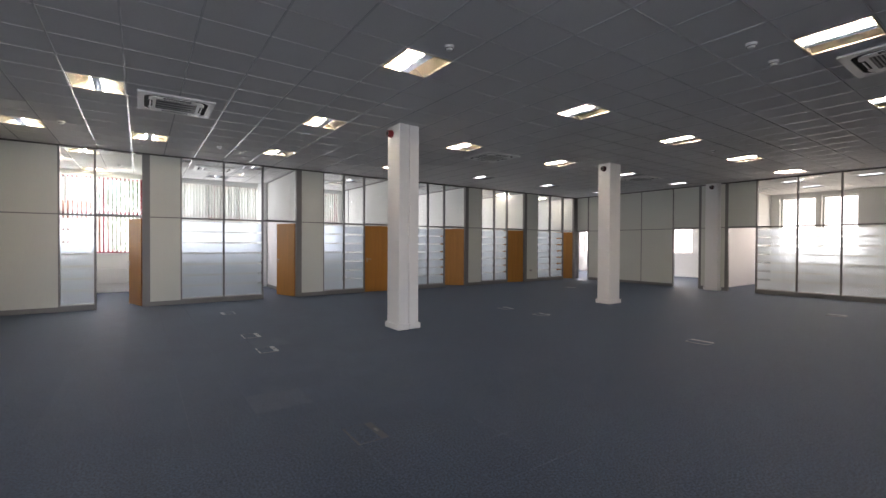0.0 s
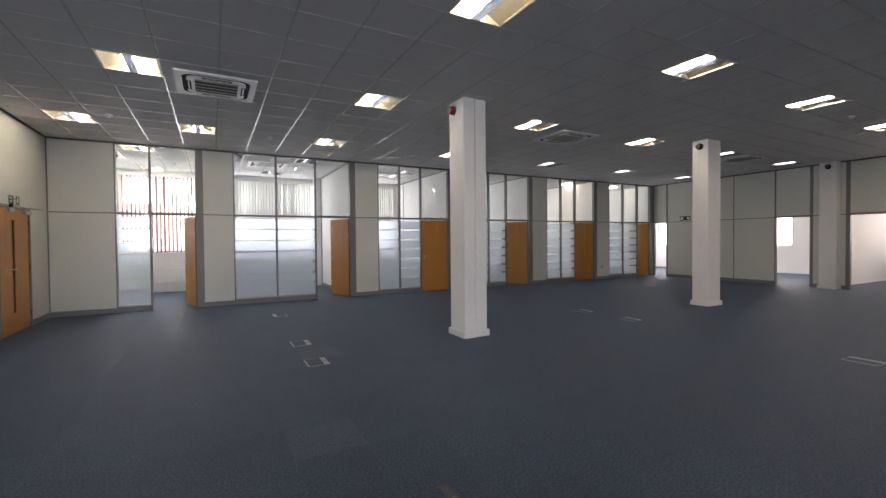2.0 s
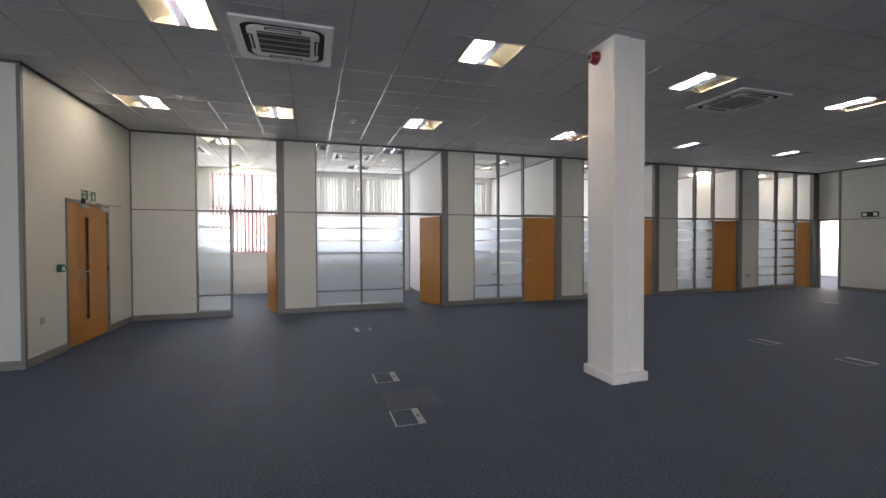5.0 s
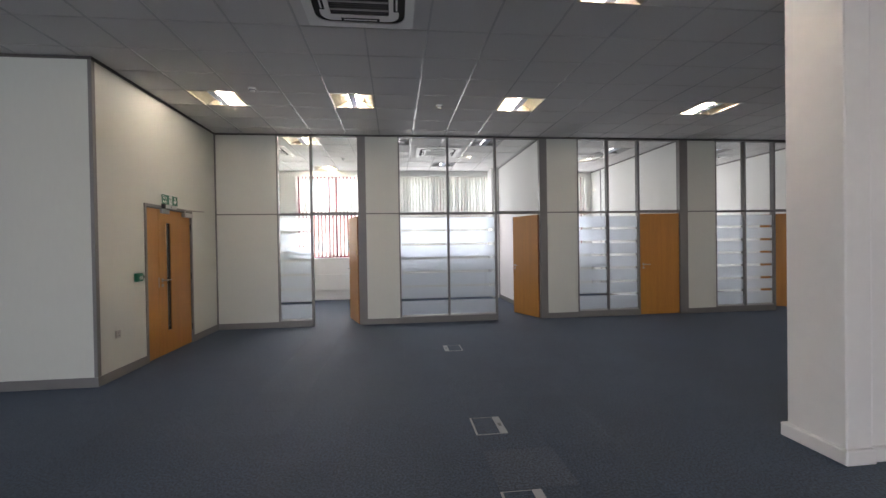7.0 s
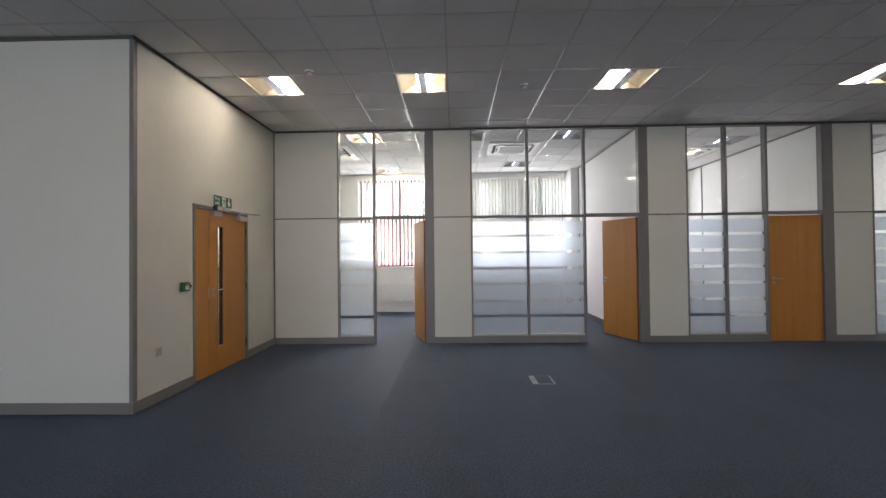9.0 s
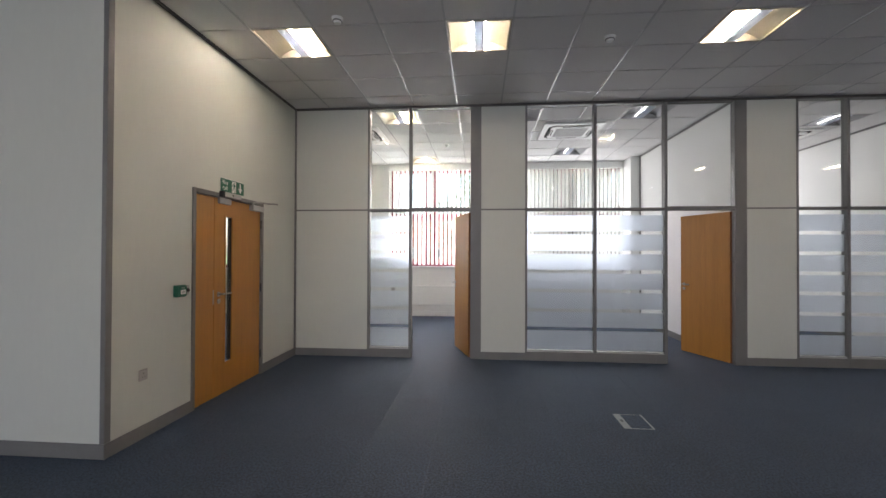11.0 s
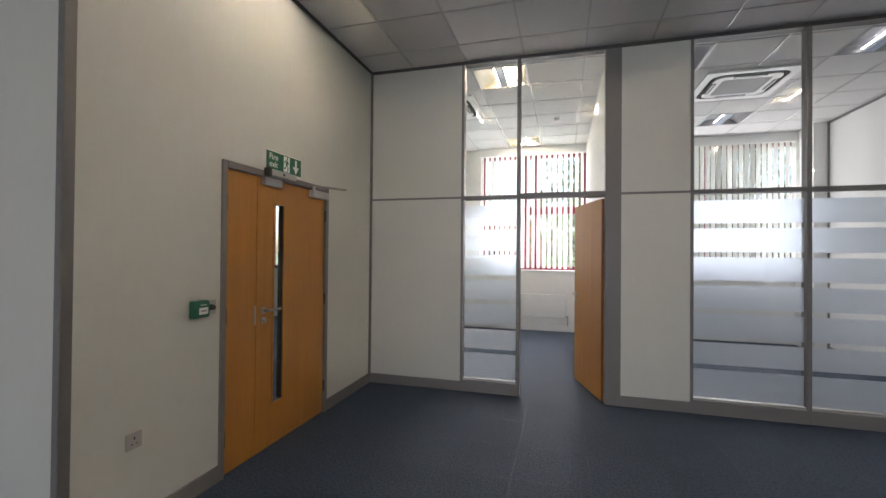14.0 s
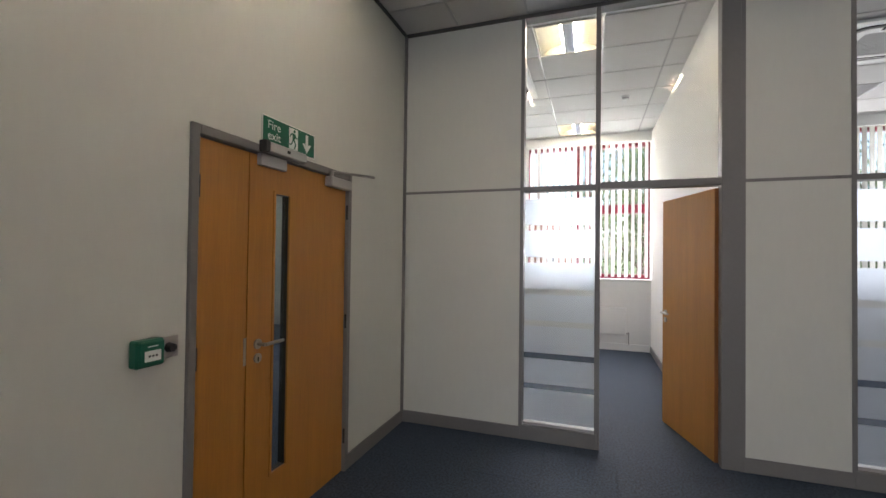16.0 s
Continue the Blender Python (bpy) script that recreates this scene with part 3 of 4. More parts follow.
for d in ((0.356, 0.53, 0.006, 2.03), (0.675, 1.254, 0.006, 2.03), (0.53, 0.675, 0.006, 0.31), (0.53, 0.675, 1.86, 2.03)):
    box(bm, -0.055, -0.010, *d)
main_leaf = part("main_leaf", bm, M_WOOD, fd)
bm = bmesh.new()
for d in ((0.53, 0.545, 0.31, 1.86), (0.66, 0.675, 0.31, 1.86), (0.545, 0.66, 0.31, 0.325), (0.545, 0.66, 1.845, 1.86)):
    box(bm, -0.014, -0.003, *d)
part("bead", bm, M_WOOD, main_leaf, "beech glazing bead")
bm = bmesh.new()
for d in ((0.53, 0.546, 0.31, 1.86), (0.659, 0.675, 0.31, 1.86), (0.546, 0.659, 0.31, 0.326), (0.546, 0.659, 1.844, 1.86)):
    box(bm, -0.058, -0.0141, *d)
part("seal", bm, M_BLACK, main_leaf, "black fire seal round the pane")
boxpart("vision_pane", (-0.024, -0.018, 0.545, 0.66, 0.325, 1.845), M_GLASS, main_leaf)
bm = bmesh.new()
rod(bm, (-0.01, 0.43, 1.045), (-0.002, 0.43, 1.045), 0.026, 24)
rod(bm, (-0.002, 0.43, 1.045), (0.045, 0.43, 1.045), 0.0095)
rod(bm, (0.042, 0.43, 1.045), (0.042, 0.565, 1.045), 0.0095)
part("handle", bm, M_STEEL, main_leaf, "satin steel lever handle")
bm = bmesh.new()
rod(bm, (-0.01, 0.43, 0.972), (-0.002, 0.43, 0.972), 0.025, 24)
part("escutcheon", bm, M_STEEL, main_leaf)
bm = bmesh.new()
box(bm, -0.002, -0.0005, 0.426, 0.434, 0.955, 0.978)
part("keyhole", bm, M_BLACK, main_leaf)
boxpart("strike", (-0.01, -0.0085, 0.335, 0.352, 0.95, 1.09), M_STEEL, fd)
for y in (0.044, 1.256):
    for z in (0.25, 1.05, 1.81):
        part("hinge", rod(bmesh.new(), (0.004, y, z - 0.05), (0.004, y, z + 0.05), 0.008, 8), M_BLACK, fd)
bm = bmesh.new()
box(bm, 0.016, 0.062, 0.42, 0.72, 2.045, 2.095, 0.004)
part("door_contact", bm, M_PALE, fd, "pale metal magnetic lock housing")
boxpart("end_cap", (0.017, 0.064, 0.385, 0.42, 2.04, 2.10), M_BLACK, fd, bevel=0.004)
boxpart("armature_plate", (-0.008, 0.022, 0.40, 0.60, 1.975, 2.035), M_PALE, fd, bevel=0.003)
boxpart("latch_mark", (0.062, 0.0632, 0.55, 0.575, 2.062, 2.078), M_BLACK, fd)
clo = boxpart("closer", (-0.009, 0.048, 1.0, 1.25, 1.96, 2.025), M_PALE, fd, "pale metal door closer", bevel=0.006)
bm = bmesh.new()
rod(bm, (0.03, 1.02, 2.025), (0.03, 1.02, 2.06), 0.014)
rod(bm, (0.03, 1.02, 2.055), (0.17, 1.34, 2.062), 0.008)
rod(bm, (0.17, 1.34, 2.066), (0.02, 1.12, 2.07), 0.007)
part("closer_arm", bm, M_STEEL, clo)

# fire exit sign
sg = root("fire_exit_sign", pose(WX, 10.785, 2.175), "green fire exit sign with white text and arrow", "sign")
boxpart("board", (0.0, 0.004, -0.225, 0.225, -0.075, 0.075), M_SIGNW, sg)
boxpart("face", (0.004, 0.0055, -0.218, 0.218, -0.068, 0.068), M_GREEN, sg)


def lettering(text, size, m, mat, parent):
    """Raised letters as one mesh, set in the plane of m."""
    cu = bpy.data.curves.new("lettering", 'FONT')
    cu.body, cu.size, cu.extrude, cu.space_line = text, size, 0.0006, 0.85
    cu.align_x, cu.align_y = 'CENTER', 'CENTER'
    ob = new("lettering_curve", cu)
    me = bpy.data.meshes.new_from_object(ob.evaluated_get(bpy.context.evaluated_depsgraph_get()))
    bpy.data.objects.remove(ob)
    me.materials.append(mat)
    t = new("lettering", me)
    t.parent = parent
    t.matrix_basis = m
    return t


lettering("Fire\nexit", 0.066, pose(0.006, -0.135, 0.0, 90, 0, 90), M_SIGNW, sg)


def flat_shape(name, outlines, mat, parent):
    """Flat raised shapes in the sign's plane, from outlines in y and z."""
    bm = bmesh.new()
    for o in outlines:
        lo = [bm.verts.new((0.0055, y, z)) for y, z in o]
        hi = [bm.verts.new((0.0066, y, z)) for y, z in o]
        bm.faces.new(hi)
        for i in range(len(o)):
            j = (i + 1) % len(o)
            bm.faces.new((lo[i], lo[j], hi[j], hi[i]))
    bmesh.ops.recalc_face_normals(bm, faces=bm.faces)
    return part(name, bm, mat, parent)


flat_shape("doorway_symbol", [[(-0.015, -0.06), (0.062, -0.06), (0.062, 0.06), (-0.015, 0.06)]], M_SIGNW, sg)
ps = flat_shape("exit_symbol", [[(0.030 + 0.009 * math.cos(a * math.pi / 5), 0.046 + 0.009 * math.sin(a * math.pi / 5)) for a in range(10)],
                                [(0.012, 0.033), (0.034, 0.033), (0.040, 0.026), (0.030, -0.006), (0.014, -0.006)],
                                [(0.012, 0.033), (0.016, 0.026), (0.002, 0.020), (-0.006, 0.006), (-0.011, 0.009), (-0.003, 0.026)],
                                [(0.036, 0.031), (0.046, 0.012), (0.058, 0.014), (0.058, 0.008), (0.042, 0.006), (0.032, 0.024)],
                                [(0.014, -0.006), (0.024, -0.006), (0.006, -0.036), (-0.012, -0.038), (-0.012, -0.031), (0.002, -0.029)],
                                [(0.022, -0.006), (0.031, -0.006), (0.046, -0.026), (0.036, -0.056), (0.028, -0.056), (0.036, -0.027)]], M_GREEN, sg)
ps.location.x = 0.0013
flat_shape("arrow", [[(0.145, -0.055), (0.185, 0.0), (0.165, 0.0), (0.157, -0.012), (0.157, 0.055), (0.133, 0.055), (0.133, -0.012), (0.125, 0.0), (0.105, 0.0)]], M_SIGNW, sg)

# second, distant exit sign
sg2 = root("exit_sign", pose(FX, 11.06, 2.2, rz=180), "small green exit sign with white symbols on cream panel", "sign")
boxpart("board", (0.0, 0.006, -0.2, 0.2, -0.075, 0.075), M_SHADEDGREEN, sg2)
for y in (-0.12, 0.12):
    boxpart("symbol", (0.006, 0.0075, y - 0.045, y + 0.045, -0.045, 0.045), M_SIGNW, sg2)

# green call point, key switch, socket
cp = root("call_point", pose(WX, 9.955, 1.13), "green break-glass door release on cream wall", "call point")
boxpart("back_box", (0, 0.045, -0.055, 0.055, -0.052, 0.052), M_GREEN, cp, bevel=0.006)
boxpart("cover", (0.045, 0.056, -0.05, 0.05, -0.047, 0.047), M_GREEN, cp, bevel=0.005)
boxpart("glass_window", (0.056, 0.058, -0.032, 0.032, -0.028, 0.012), M_SIGNW, cp)
for y in (-0.014, 0.0, 0.014):
    boxpart("mark", (0.058, 0.0588, y - 0.004, y + 0.004, -0.012, -0.004), M_BLACK, cp)
boxpart("label_bar", (0.056, 0.0568, -0.02, 0.02, 0.026, 0.03), M_SIGNW, cp)
ks = root("key_switch", pose(WX, 10.06, 1.13), "steel plate with a black turn switch", "switch")
boxpart("plate", (0, 0.006, -0.043, 0.043, -0.043, 0.043), M_STEEL, ks, bevel=0.002)
part("knob", rod(bmesh.new(), (0.006, 0, 0), (0.032, 0, 0), 0.02, 20, 0.016), M_BLACK, ks)


def socket(m, label, double=False):
    r = root("wall_socket", m, label, "socket")
    w = 0.073 if double else 0.043
    boxpart("plate", (0, 0.01, -w, w, -0.043, 0.043), M_SOCKET, r, bevel=0.003)
    for y in ((-0.036, 0.036) if double else (0.0,)):
        boxpart("earth_slot", (0.01, 0.0106, y - 0.004, y + 0.004, 0.006, 0.02), M_BLACK, r)
        boxpart("pin_slot", (0.01, 0.0106, y - 0.018, y - 0.008, -0.018, -0.013), M_BLACK, r)
        boxpart("pin_slot", (0.01, 0.0106, y + 0.008, y + 0.018, -0.018, -0.013), M_BLACK, r)
        boxpart("rocker", (0.01, 0.014, y + 0.004, y + 0.016, 0.024, 0.036), M_SOCKET, r)
    return r


socket(pose(WX, 9.57, 0.50), "white moulded wall socket on cream wall")
socket(pose(13.0, NY, 0.45, rz=-90), "white double wall socket on cream panel", True)
socket(pose(-1.75, BY, 0.62, rz=-90), "white wall socket beside the radiator")


# ---- ceiling fittings ----
def luminaire(m, tube_mat, label, mirror=M_REFLECT):
    """Recessed square fitting: two curved reflectors either side of a perforated strip with tubes."""
    r = root("ceiling_light", m, label, "ceiling light", "recessed ceiling lights")
    h = 0.29
    bm = bmesh.new()
    for d in ((-h, h, -h, -h + 0.012), (-h, h, h - 0.012, h), (-h, -h + 0.012, -h + 0.012, h - 0.012), (h - 0.012, h, -h + 0.012, h - 0.012)):
        box(bm, *d, -0.004, 0.09)
    box(bm, -h, h, -h, h, 0.09, 0.1)
    part("housing", bm, mirror, r)
    for s in (-1, 1):
        bm = bmesh.new()
        pts = [(s * (0.06 + 0.215 * k / 8), 0.085 - 0.083 * (k / 8) ** 2.2) for k in range(9)]
        lo = [bm.verts.new((x, -h + 0.013, z)) for x, z in pts]
        hi = [bm.verts.new((x, h - 0.013, z)) for x, z in pts]
        for k in range(8):
            bm.faces.new((lo[k], lo[k + 1], hi[k + 1], hi[k]))
        bmesh.ops.solidify(bm, geom=bm.faces[:], thickness=0.001)
        part("reflector", bm, mirror, r, "curved metal reflector")
        part("tube", rod(bmesh.new(), (s * 0.056, -0.262, 0.032), (s * 0.056, 0.262, 0.032), 0.012, 8), tube_mat, r, "fluorescent tube")
    bm = bmesh.new()
    box(bm, -0.048, 0.048, -0.275, 0.275, 0.002, 0.004)
    for k in range(27):
        y = -0.27 + 0.54 * k / 26
        box(bm, -0.046, 0.046, y - 0.004, y + 0.004, -0.002, 0.002)
    for x in (-0.047, -0.02, 0.02, 0.047):
        box(bm, x - 0.002, x + 0.002, -0.275, 0.275, -0.0025, 0.0018)
    part("louvre", bm, M_BAFFLE, r, "pale perforated metal louvre")
    return r


lamp = None
for i, j in LIT:
    x, y = cell(i, j)
    if lamp is None:
        lamp = luminaire(pose(x, y, H), M_TUBE, "lit recessed square ceiling light with fluorescent tubes")
    else:
        copy_thing(lamp, pose(x, y, H))
lamp = None
for i, j in UNLIT:
    x, y = cell(i, j)
    if lamp is None:
        lamp = luminaire(pose(x, y, H), M_TUBE_OFF, "unlit recessed square ceiling light, tubes given a faint glow, reflectors greyed", M_REFLECT_SHADE)
    else:
        copy_thing(lamp, pose(x, y, H))


def cassette(m, bar_mat, label):
    """Square cassette: wide white fascia, thin rounded outlet slot, raised face round the intake grille."""
    r = root("air_conditioner", m, label, "air conditioner", "ceiling cassettes")
    part("panel", ring(bmesh.new(), 0.475, 0.395, -0.022, 0.0, 0.02, 0.12), M_WPLASTIC, r)
    part("air_slot", ring(bmesh.new(), 0.397, 0.33, -0.012, -0.002, 0.12, 0.085), M_VOID, r, "dark rounded air slot")
    part("face", ring(bmesh.new(), 0.343, 0.255, -0.03, -0.004, 0.10, 0.015), M_WPLASTIC, r)
    for q in range(4):
        c, sn = round(math.cos(q * math.pi / 2)), round(math.sin(q * math.pi / 2))
        for nm, h, l, z, mt in (("outlet", 0.027, 0.17, -0.0318, M_VOID), ("flap", 0.008, 0.15, -0.0335, M_WPLASTIC)):
            x, y = c * 0.322, sn * 0.322
            dx, dy = (h, l) if c else (l, h)
            boxpart(nm, (x - dx, x + dx, y - dy, y + dy, z, -0.026), mt, r, bevel=0.0008)
    boxpart("grille_backing", (-0.255, 0.255, -0.255, 0.255, -0.014, -0.004), M_BLACK, r)
    for k in range(16):
        y = -0.235 + 0.47 * k / 15
        boxpart("grille_bar", (-0.252, 0.252, y - 0.006, y + 0.006, -0.0285, -0.018), M_PALE if k % 4 == 1 else bar_mat, r)
    return r


units = {}
for i, j in CASSETTES:
    m = pose(GX + i * PX, GY + j * PY, H - 0.002)
    dark = (i, j) == (0.97, -3.9)
    if dark in units:
        copy_thing(units[dark], m)
    else:
        units[dark] = cassette(m, M_BLACK if dark else M_PALE, "white square ceiling cassette air conditioner with %s grille" % ("dark slatted" if dark else "pale slatted"))


def detector(m, label):
    r = root("smoke_detector", m, label, "smoke detector", "ceiling detectors")
    bm = rod(bmesh.new(), (0, 0, -0.012), (0, 0, 0), 0.052, 24)
    part("base", bm, M_WPLASTIC, r)
    part("head", rod(bmesh.new(), (0, 0, -0.045), (0, 0, -0.012), 0.03, 24, 0.044), M_WPLASTIC, r)
    part("vent_band", rod(bmesh.new(), (0, 0, -0.03), (0, 0, -0.022), 0.043, 24), M_DARK, r)
    return r


det = detector(pose(-0.99, 10.08, H), "round white smoke detector on ceiling tile")
for x, y in ((1.52, 10.6), (2.76, 3.92), (5.24, 2.06), (5.92, 2.08), (10.33, 4.54), (-0.35, 14.6)):
    copy_thing(det, pose(x, y, H))


def sounder(m, label, mat=M_RED):
    r = root("alarm_sounder", m, label, "alarm sounder")
    part("base", rod(bmesh.new(), (0, 0, 0), (0.03, 0, 0), 0.068, 24), mat, r)
    part("horn", rod(bmesh.new(), (0.03, 0, 0), (0.085, 0, 0), 0.062, 24, 0.052), mat, r)
    part("collar", rod(bmesh.new(), (0.085, 0, 0), (0.0875, 0, 0), 0.037, 20), M_PALE, r)
    part("grille", rod(bmesh.new(), (0.0875, 0, 0), (0.0905, 0, 0), 0.029, 20), M_BLACK, r)
    return r


sounder(pose(3.735, 6.98, 3.42, rz=180), "round red fire alarm sounder on white column")
sounder(pose(9.74, 6.83, 3.42, rz=180), "round dark red fire alarm sounder on white column", M_DARKRED)
sounder(pose(FX - 0.25, 6.79, 3.42, rz=180), "round dark red fire alarm sounder on pilaster", M_DARKRED)


# ---- floor boxes ----
def floor_box(x, y, flip=False, metal=M_BOXMETAL, label="flush floor outlet box with steel edge and carpet lid"):
    """A flush service outlet lid: thin frame, carpeted flap, steel strip with a finger slot."""
    r = root("floor_box", pose(x, y, 0.0, rz=180 if flip else 0), label, "floor box", "floor outlet boxes")
    w, d = 0.125, 0.16
    boxpart("lid", (-w + 0.014, w - 0.06, -d + 0.006, d - 0.006, 0.0, 0.0035), M_CARPET, r, "dark carpet inlay")
    boxpart("frame_edge", (-w, -w + 0.014, -d, d, 0.0, 0.005), metal, r)
    boxpart("frame_edge", (-w + 0.014, w - 0.06, -d, -d + 0.004, 0.0, 0.004), metal, r)
    boxpart("frame_edge", (-w + 0.014, w - 0.06, d - 0.004, d, 0.0, 0.004), metal, r)
    p = boxpart("handle_plate", (w - 0.06, w, -d, d, 0.0, 0.006), metal, r, "pale steel handle plate", bevel=0.001)
    boxpart("finger_slot", (w - 0.042, w - 0.018, -0.03, 0.03, 0.006, 0.0068), M_DARK, p)
    return r


for x, y, f in ((1.555, 7.635, False), (1.55, 6.54, False), (1.62, 10.28, True), (7.13, 3.36, False), (7.08, 6.5, False),
                (7.05, 7.58, False), (12.3, 2.9, False), (12.39, 9.97, False)):
    floor_box(x, y, f)


floor_box(1.545, 3.34, False, M_DULLMETAL, "flush floor outlet box with dull, dark metal edge and carpet lid")


# ---- blinds and radiators ----
def vertical_blind(x0, x1, turn, label, step=0.1):
    r = root("vertical_blind", pose(x0, BY - 0.09, 0), label, "blind", "vertical blinds")
    w = x1 - x0
    boxpart("head_rail", (0, w, -0.02, 0.02, 3.40, H - 0.003), M_WPLASTIC, r)
    bm = bmesh.new()
    n = 5
    row = [(-0.0445 + 0.089 * k / (n - 1), 0.006 * (1 - ((k - 2) / 2) ** 2)) for k in range(n)]
    lo = [bm.verts.new((x, y, 1.205)) for x, y in row]
    hi = [bm.verts.new((x, y, 3.395)) for x, y in row]
    for k in range(n - 1):
        bm.faces.new((lo[k], lo[k + 1], hi[k + 1], hi[k]))
    bmesh.ops.solidify(bm, geom=bm.faces[:], thickness=0.0007)
    me = mesh_of("slat", bm, M_BLIND)
    k, x = 0, 0.05
    while x < w - 0.03:
        s = new("slat", me)
        s.parent = r
        s.matrix_basis = pose(x, 0, 0, 0, 0, turn + random.uniform(-1.8, 1.8))
        x += step
    return r


vertical_blind(-1.86, 0.16, 52, "white vertical blind, slats turned open")
vertical_blind(0.76, 3.48, 25, "white vertical blind, slats closed", 0.085)
vertical_blind(3.97, 6.43, 25, "white vertical blind, slats half closed", 0.085)
vertical_blind(6.97, 9.48, 25, "white vertical blind, slats half closed", 0.085)

# blinds added to hold back window glare in the last two offices
vertical_blind(9.97, 12.48, 25, "added cream vertical blind, slats closed to hold back the bright window", 0.085)
vertical_blind(12.97, 15.68, 25, "added cream vertical blind, slats closed to hold back the bright window", 0.085)


def radiator(x0, x1):
    r = root("radiator", pose((x0 + x1) / 2, BY, 0.26), "white steel panel radiator below the window", "radiator", "panel radiators")
    w = (x1 - x0) / 2
    boxpart("panel", (-w, w, -0.085, -0.05, 0.0, 0.45), M_ENAMEL, r, bevel=0.008)
    bm = bmesh.new()
    n = int(2 * w / 0.05)
    for k in range(n):
        x = -w + 0.03 + k * (2 * w - 0.06) / max(1, n - 1)
        box(bm, x - 0.012, x + 0.012, -0.088, -0.084, 0.03, 0.42)
    part("ribs", bm, M_ENAMEL, r)
    bm = bmesh.new()
    n = int(2 * w / 0.025)
    for k in range(n):
        x = -w + 0.02 + k * (2 * w - 0.04) / max(1, n - 1)
        box(bm, x - 0.003, x + 0.003, -0.08, -0.02, 0.44, 0.458)
    part("top_grille", bm, M_ENAMEL, r)
    boxpart("bracket", (-w * 0.7, -w * 0.7 + 0.03, -0.05, 0, 0.1, 0.35), M_ENAMEL, r)
    boxpart("bracket", (w * 0.7 - 0.03, w * 0.7, -0.05, 0, 0.1, 0.35), M_ENAMEL, r)
    bm = rod(bmesh.new(), (w, -0.06, 0.03), (w + 0.05, -0.06, 0.03), 0.013)
    rod(bm, (w + 0.04, -0.06, -0.15), (w + 0.04, -0.06, 0.05), 0.009)
    part("valve", bm, M_STEEL, r)
    return r


for a, b in ((-1.5, -0.2), (1.2, 2.9), (4.4, 6.0), (7.4, 9.0), (10.4, 12.0)):
    radiator(a, b)

# ---- outside ----
solid("ground", box(bmesh.new(), -400, 400, -400, 400, -0.9, -0.35), M_GRASS, "mown green grass outside the building", "ground", kind="structure")

# pale ground added over the grass to brighten the far windows
solid("pavement", box(bmesh.new(), EX + 0.5, 90, -60, 60, -0.5, -0.33), M_PALEGROUND, "added pale ground that brightens the view from the far offices", "pavement", kind="structure")

# added sheet that glows, so the far windows burn out white
solid("backdrop", box(bmesh.new(), 95, 96, -60, 110, -0.4, 45), M_BACKGLOW, "added glowing sheet in place of the bright distance", "backdrop", kind="structure")


def tree(x, y, height, spread, seed):
    rng = random.Random(seed)
    r = root("tree", pose(x, y, -0.36), "leafy green tree outside the office windows", "tree", "trees outside")
    bm = bmesh.new()
    rod(bm, (0, 0, 0), (0.1, 0, height * 0.45), 0.16, 10, 0.1)
    tips = []
    for k in range(9):
        a = k * 2.4 + rng.random()
        b = Vector((0.1, 0, height * (0.18 + 0.04 * k)))
        t = b + Vector((math.cos(a) * spread * rng.uniform(0.4, 0.8), math.sin(a) * spread * rng.uniform(0.4, 0.8), height * rng.uniform(0.15, 0.45)))
        rod(bm, b, t, 0.06, 6, 0.015)
        tips += [t, b.lerp(t, 0.6)]
    part("trunk", bm, M_BARK, r)
    vs, fs = [], []
    for _ in range(5200):
        c = rng.choice(tips) + Vector((rng.gauss(0, spread * 0.24), rng.gauss(0, spread * 0.24), rng.gauss(0, height * 0.11)))
        if c.z < 0.3:
            continue
        q = Euler((rng.uniform(0, 6.3), rng.uniform(0, 6.3), rng.uniform(0, 6.3))).to_matrix()
        s = rng.uniform(0.05, 0.1)
        n = len(vs)
        for u, v in ((-s, 0), (0, -s * 0.55), (s, 0), (0, s * 0.55)):
            vs.append(c + q @ Vector((u, v, 0)))
        fs.append((n, n + 1, n + 2, n + 3))
    me = bpy.data.meshes.new("crown")
    me.from_pydata(vs, [], fs)
    me.materials.append(M_LEAF)
    cr = new("crown", me)
    cr.parent = r
    return r


for k, (x, y, hgt, spr) in enumerate(((0.6, 22.5, 6.5, 2.0), (3.8, 23.5, 7.0, 2.2), (7.5, 24.0, 6.0, 2.0), (12.5, 24.5, 7.0, 2.4), (1.9, 26.5, 7.5, 2.4))):
    tree(x, y, hgt, spr, 40 + k)

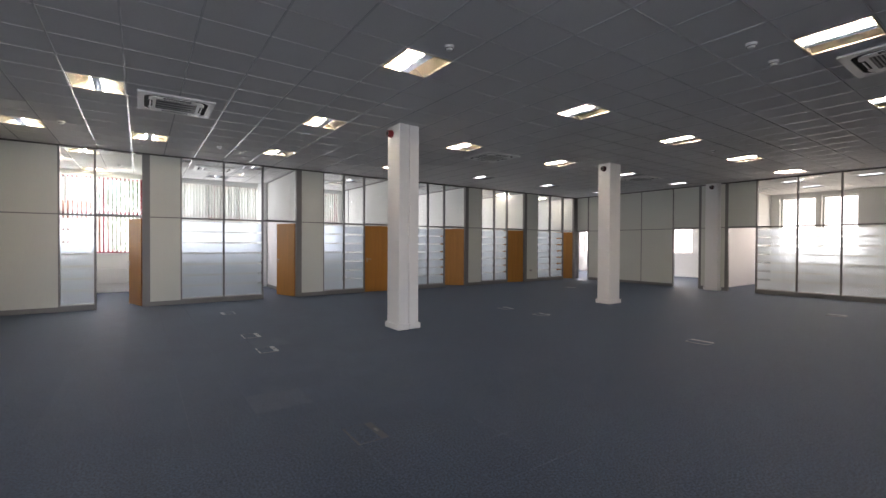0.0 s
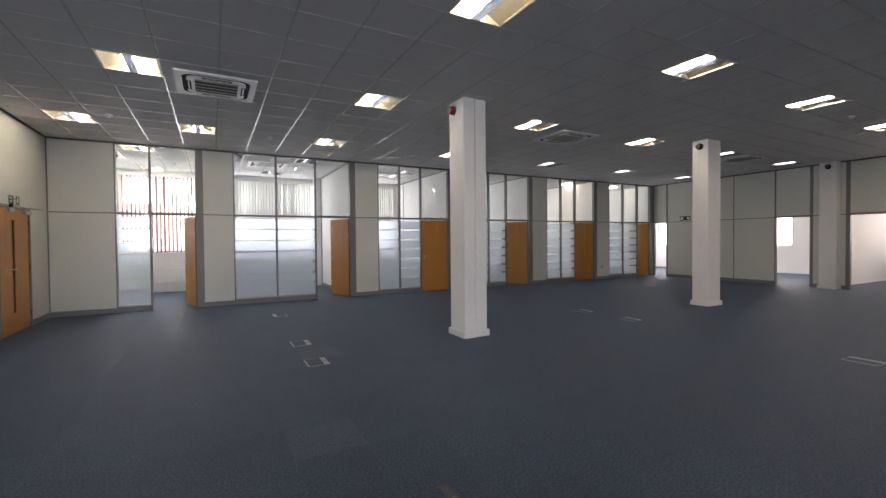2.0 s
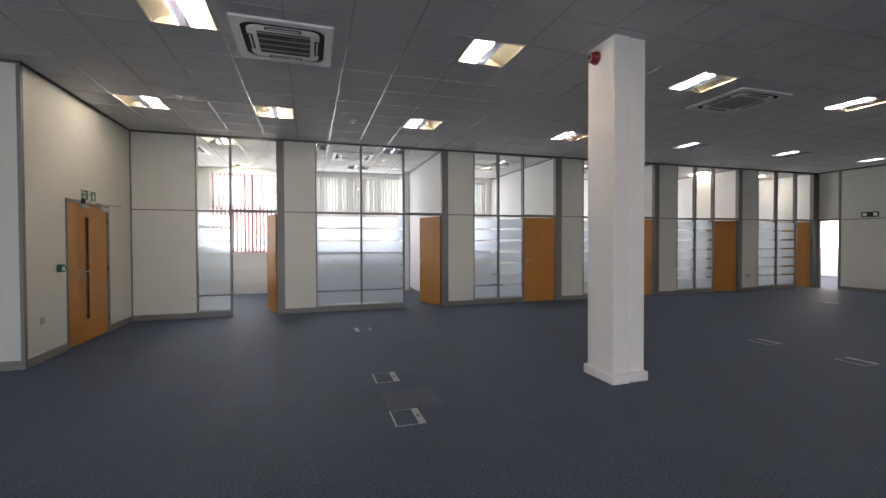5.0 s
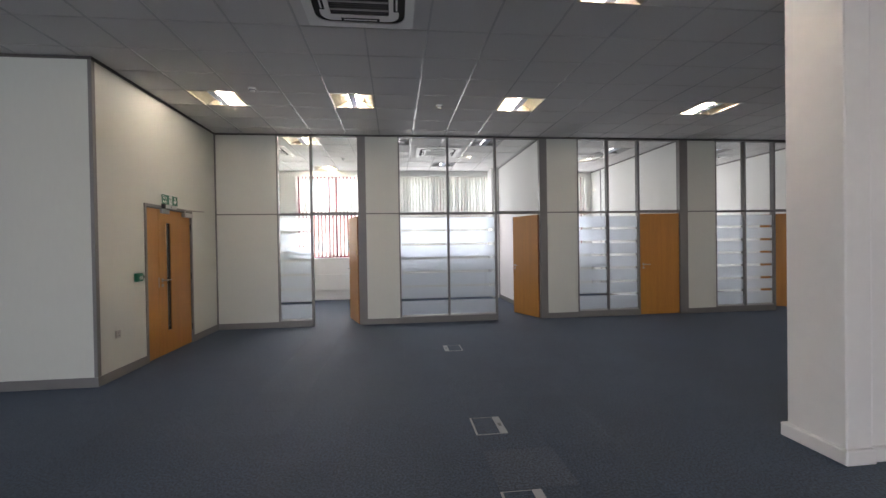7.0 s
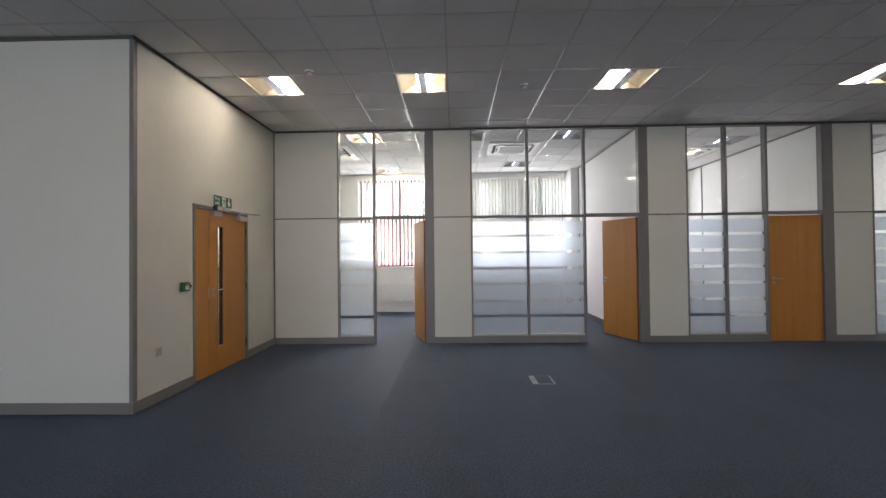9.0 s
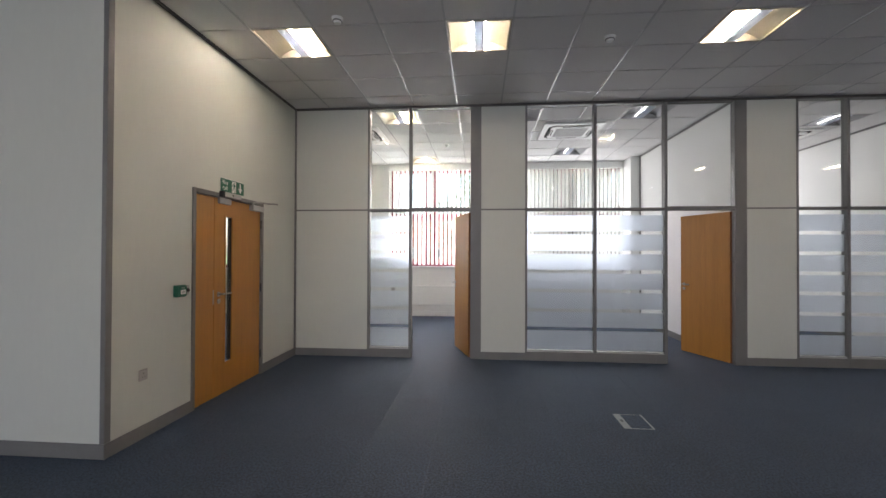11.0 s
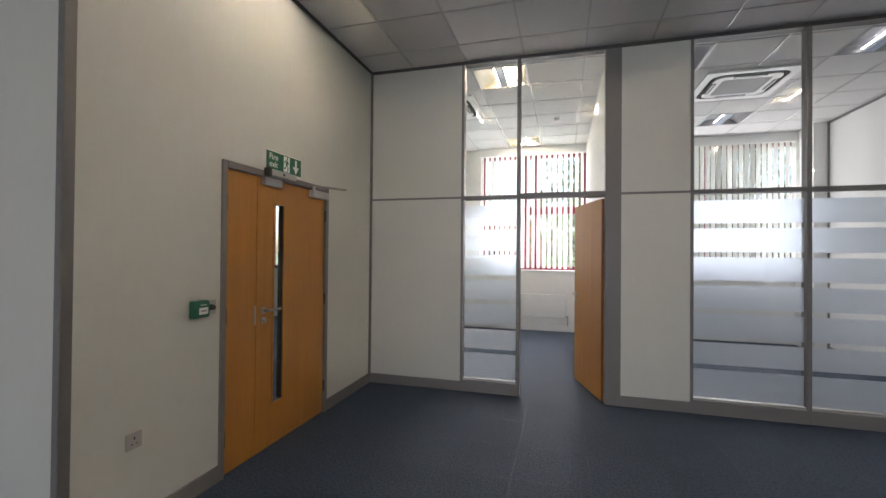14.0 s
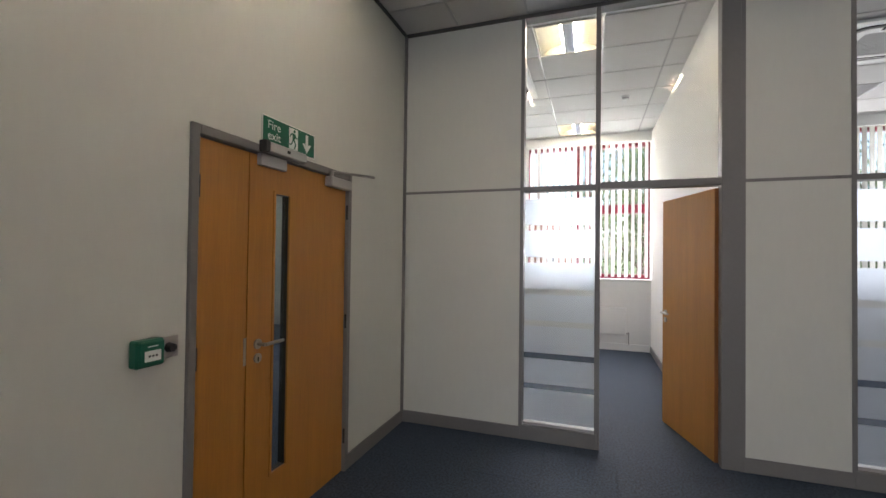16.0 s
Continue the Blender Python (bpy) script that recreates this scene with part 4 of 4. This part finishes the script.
hs = root("house", pose(-9, 62, -0.35), "red-brick house with a tiled roof across the grass", "house")
boxpart("wall", (-6, 6, 0, 7, 0, 3.6), M_BRICK, hs)
part("roof", prism(bmesh.new(), [(-6.5, 3.6), (6.5, 3.6), (4.5, 6.4), (-4.5, 6.4)], -0.4, 7.4), M_ROOF, hs)
for x in (-3.6, 0.2, 3.8):
    wd = boxpart("window", (x - 0.6, x + 0.6, -0.05, 0.02, 1.2, 2.5), M_WPLASTIC, hs)
    boxpart("pane", (x - 0.53, x + 0.53, -0.06, -0.045, 1.27, 2.43), M_BLACK, wd)

# ---- carpet tiles ----
ST = 0.5
tile_me = mesh_of("carpet_tile", box(bmesh.new(), -ST / 2 + 0.0006, ST / 2 - 0.0006, -ST / 2 + 0.0006, ST / 2 - 0.0006, -0.008, 0.0), M_CARPET)
pale_me = tile_me.copy()
pale_me.materials[0] = M_CARPET_PALE
floor = root("floor", pose(0, 0, 0), "dark blue-grey carpet tile floor", "floor", kind="structure")
rest = ([], [])
nx, ny = int((X1 - X0) / ST) + 1, int((Y1 - Y0) / ST) + 2
for i in range(nx):
    for j in range(ny):
        x, y = X0 - 0.07 + (i + 0.5) * ST, Y0 - 0.28 + (j + 0.5) * ST
        if -2.3 < x < 5.1 and 2.0 < y < 12.1:
            replaced = any(abs(x - u) < 0.25 and abs(y - v) < 0.25 for u, v in ((1.18, 4.45), (1.7, 7.05)))
            t = new("carpet_tile", pale_me if replaced else tile_me)
            t.parent = floor
            t.location = (x, y, 0)
            t.rotation_euler.z = radians(90 * ((i + j) % 2))
        else:
            n = len(rest[0])
            e = ST / 2 - 0.0006
            rest[0].extend([(x - e, y - e, 0), (x + e, y - e, 0), (x + e, y + e, 0), (x - e, y + e, 0)])
            rest[1].append((n, n + 1, n + 2, n + 3))
me = bpy.data.meshes.new("carpet_field")
me.from_pydata(rest[0], [], rest[1])
me.materials.append(M_CARPET)
cf = new("carpet_field", me)
cf.parent = floor
tagged(cf, "dark blue-grey carpet tiles", kind="stuff")
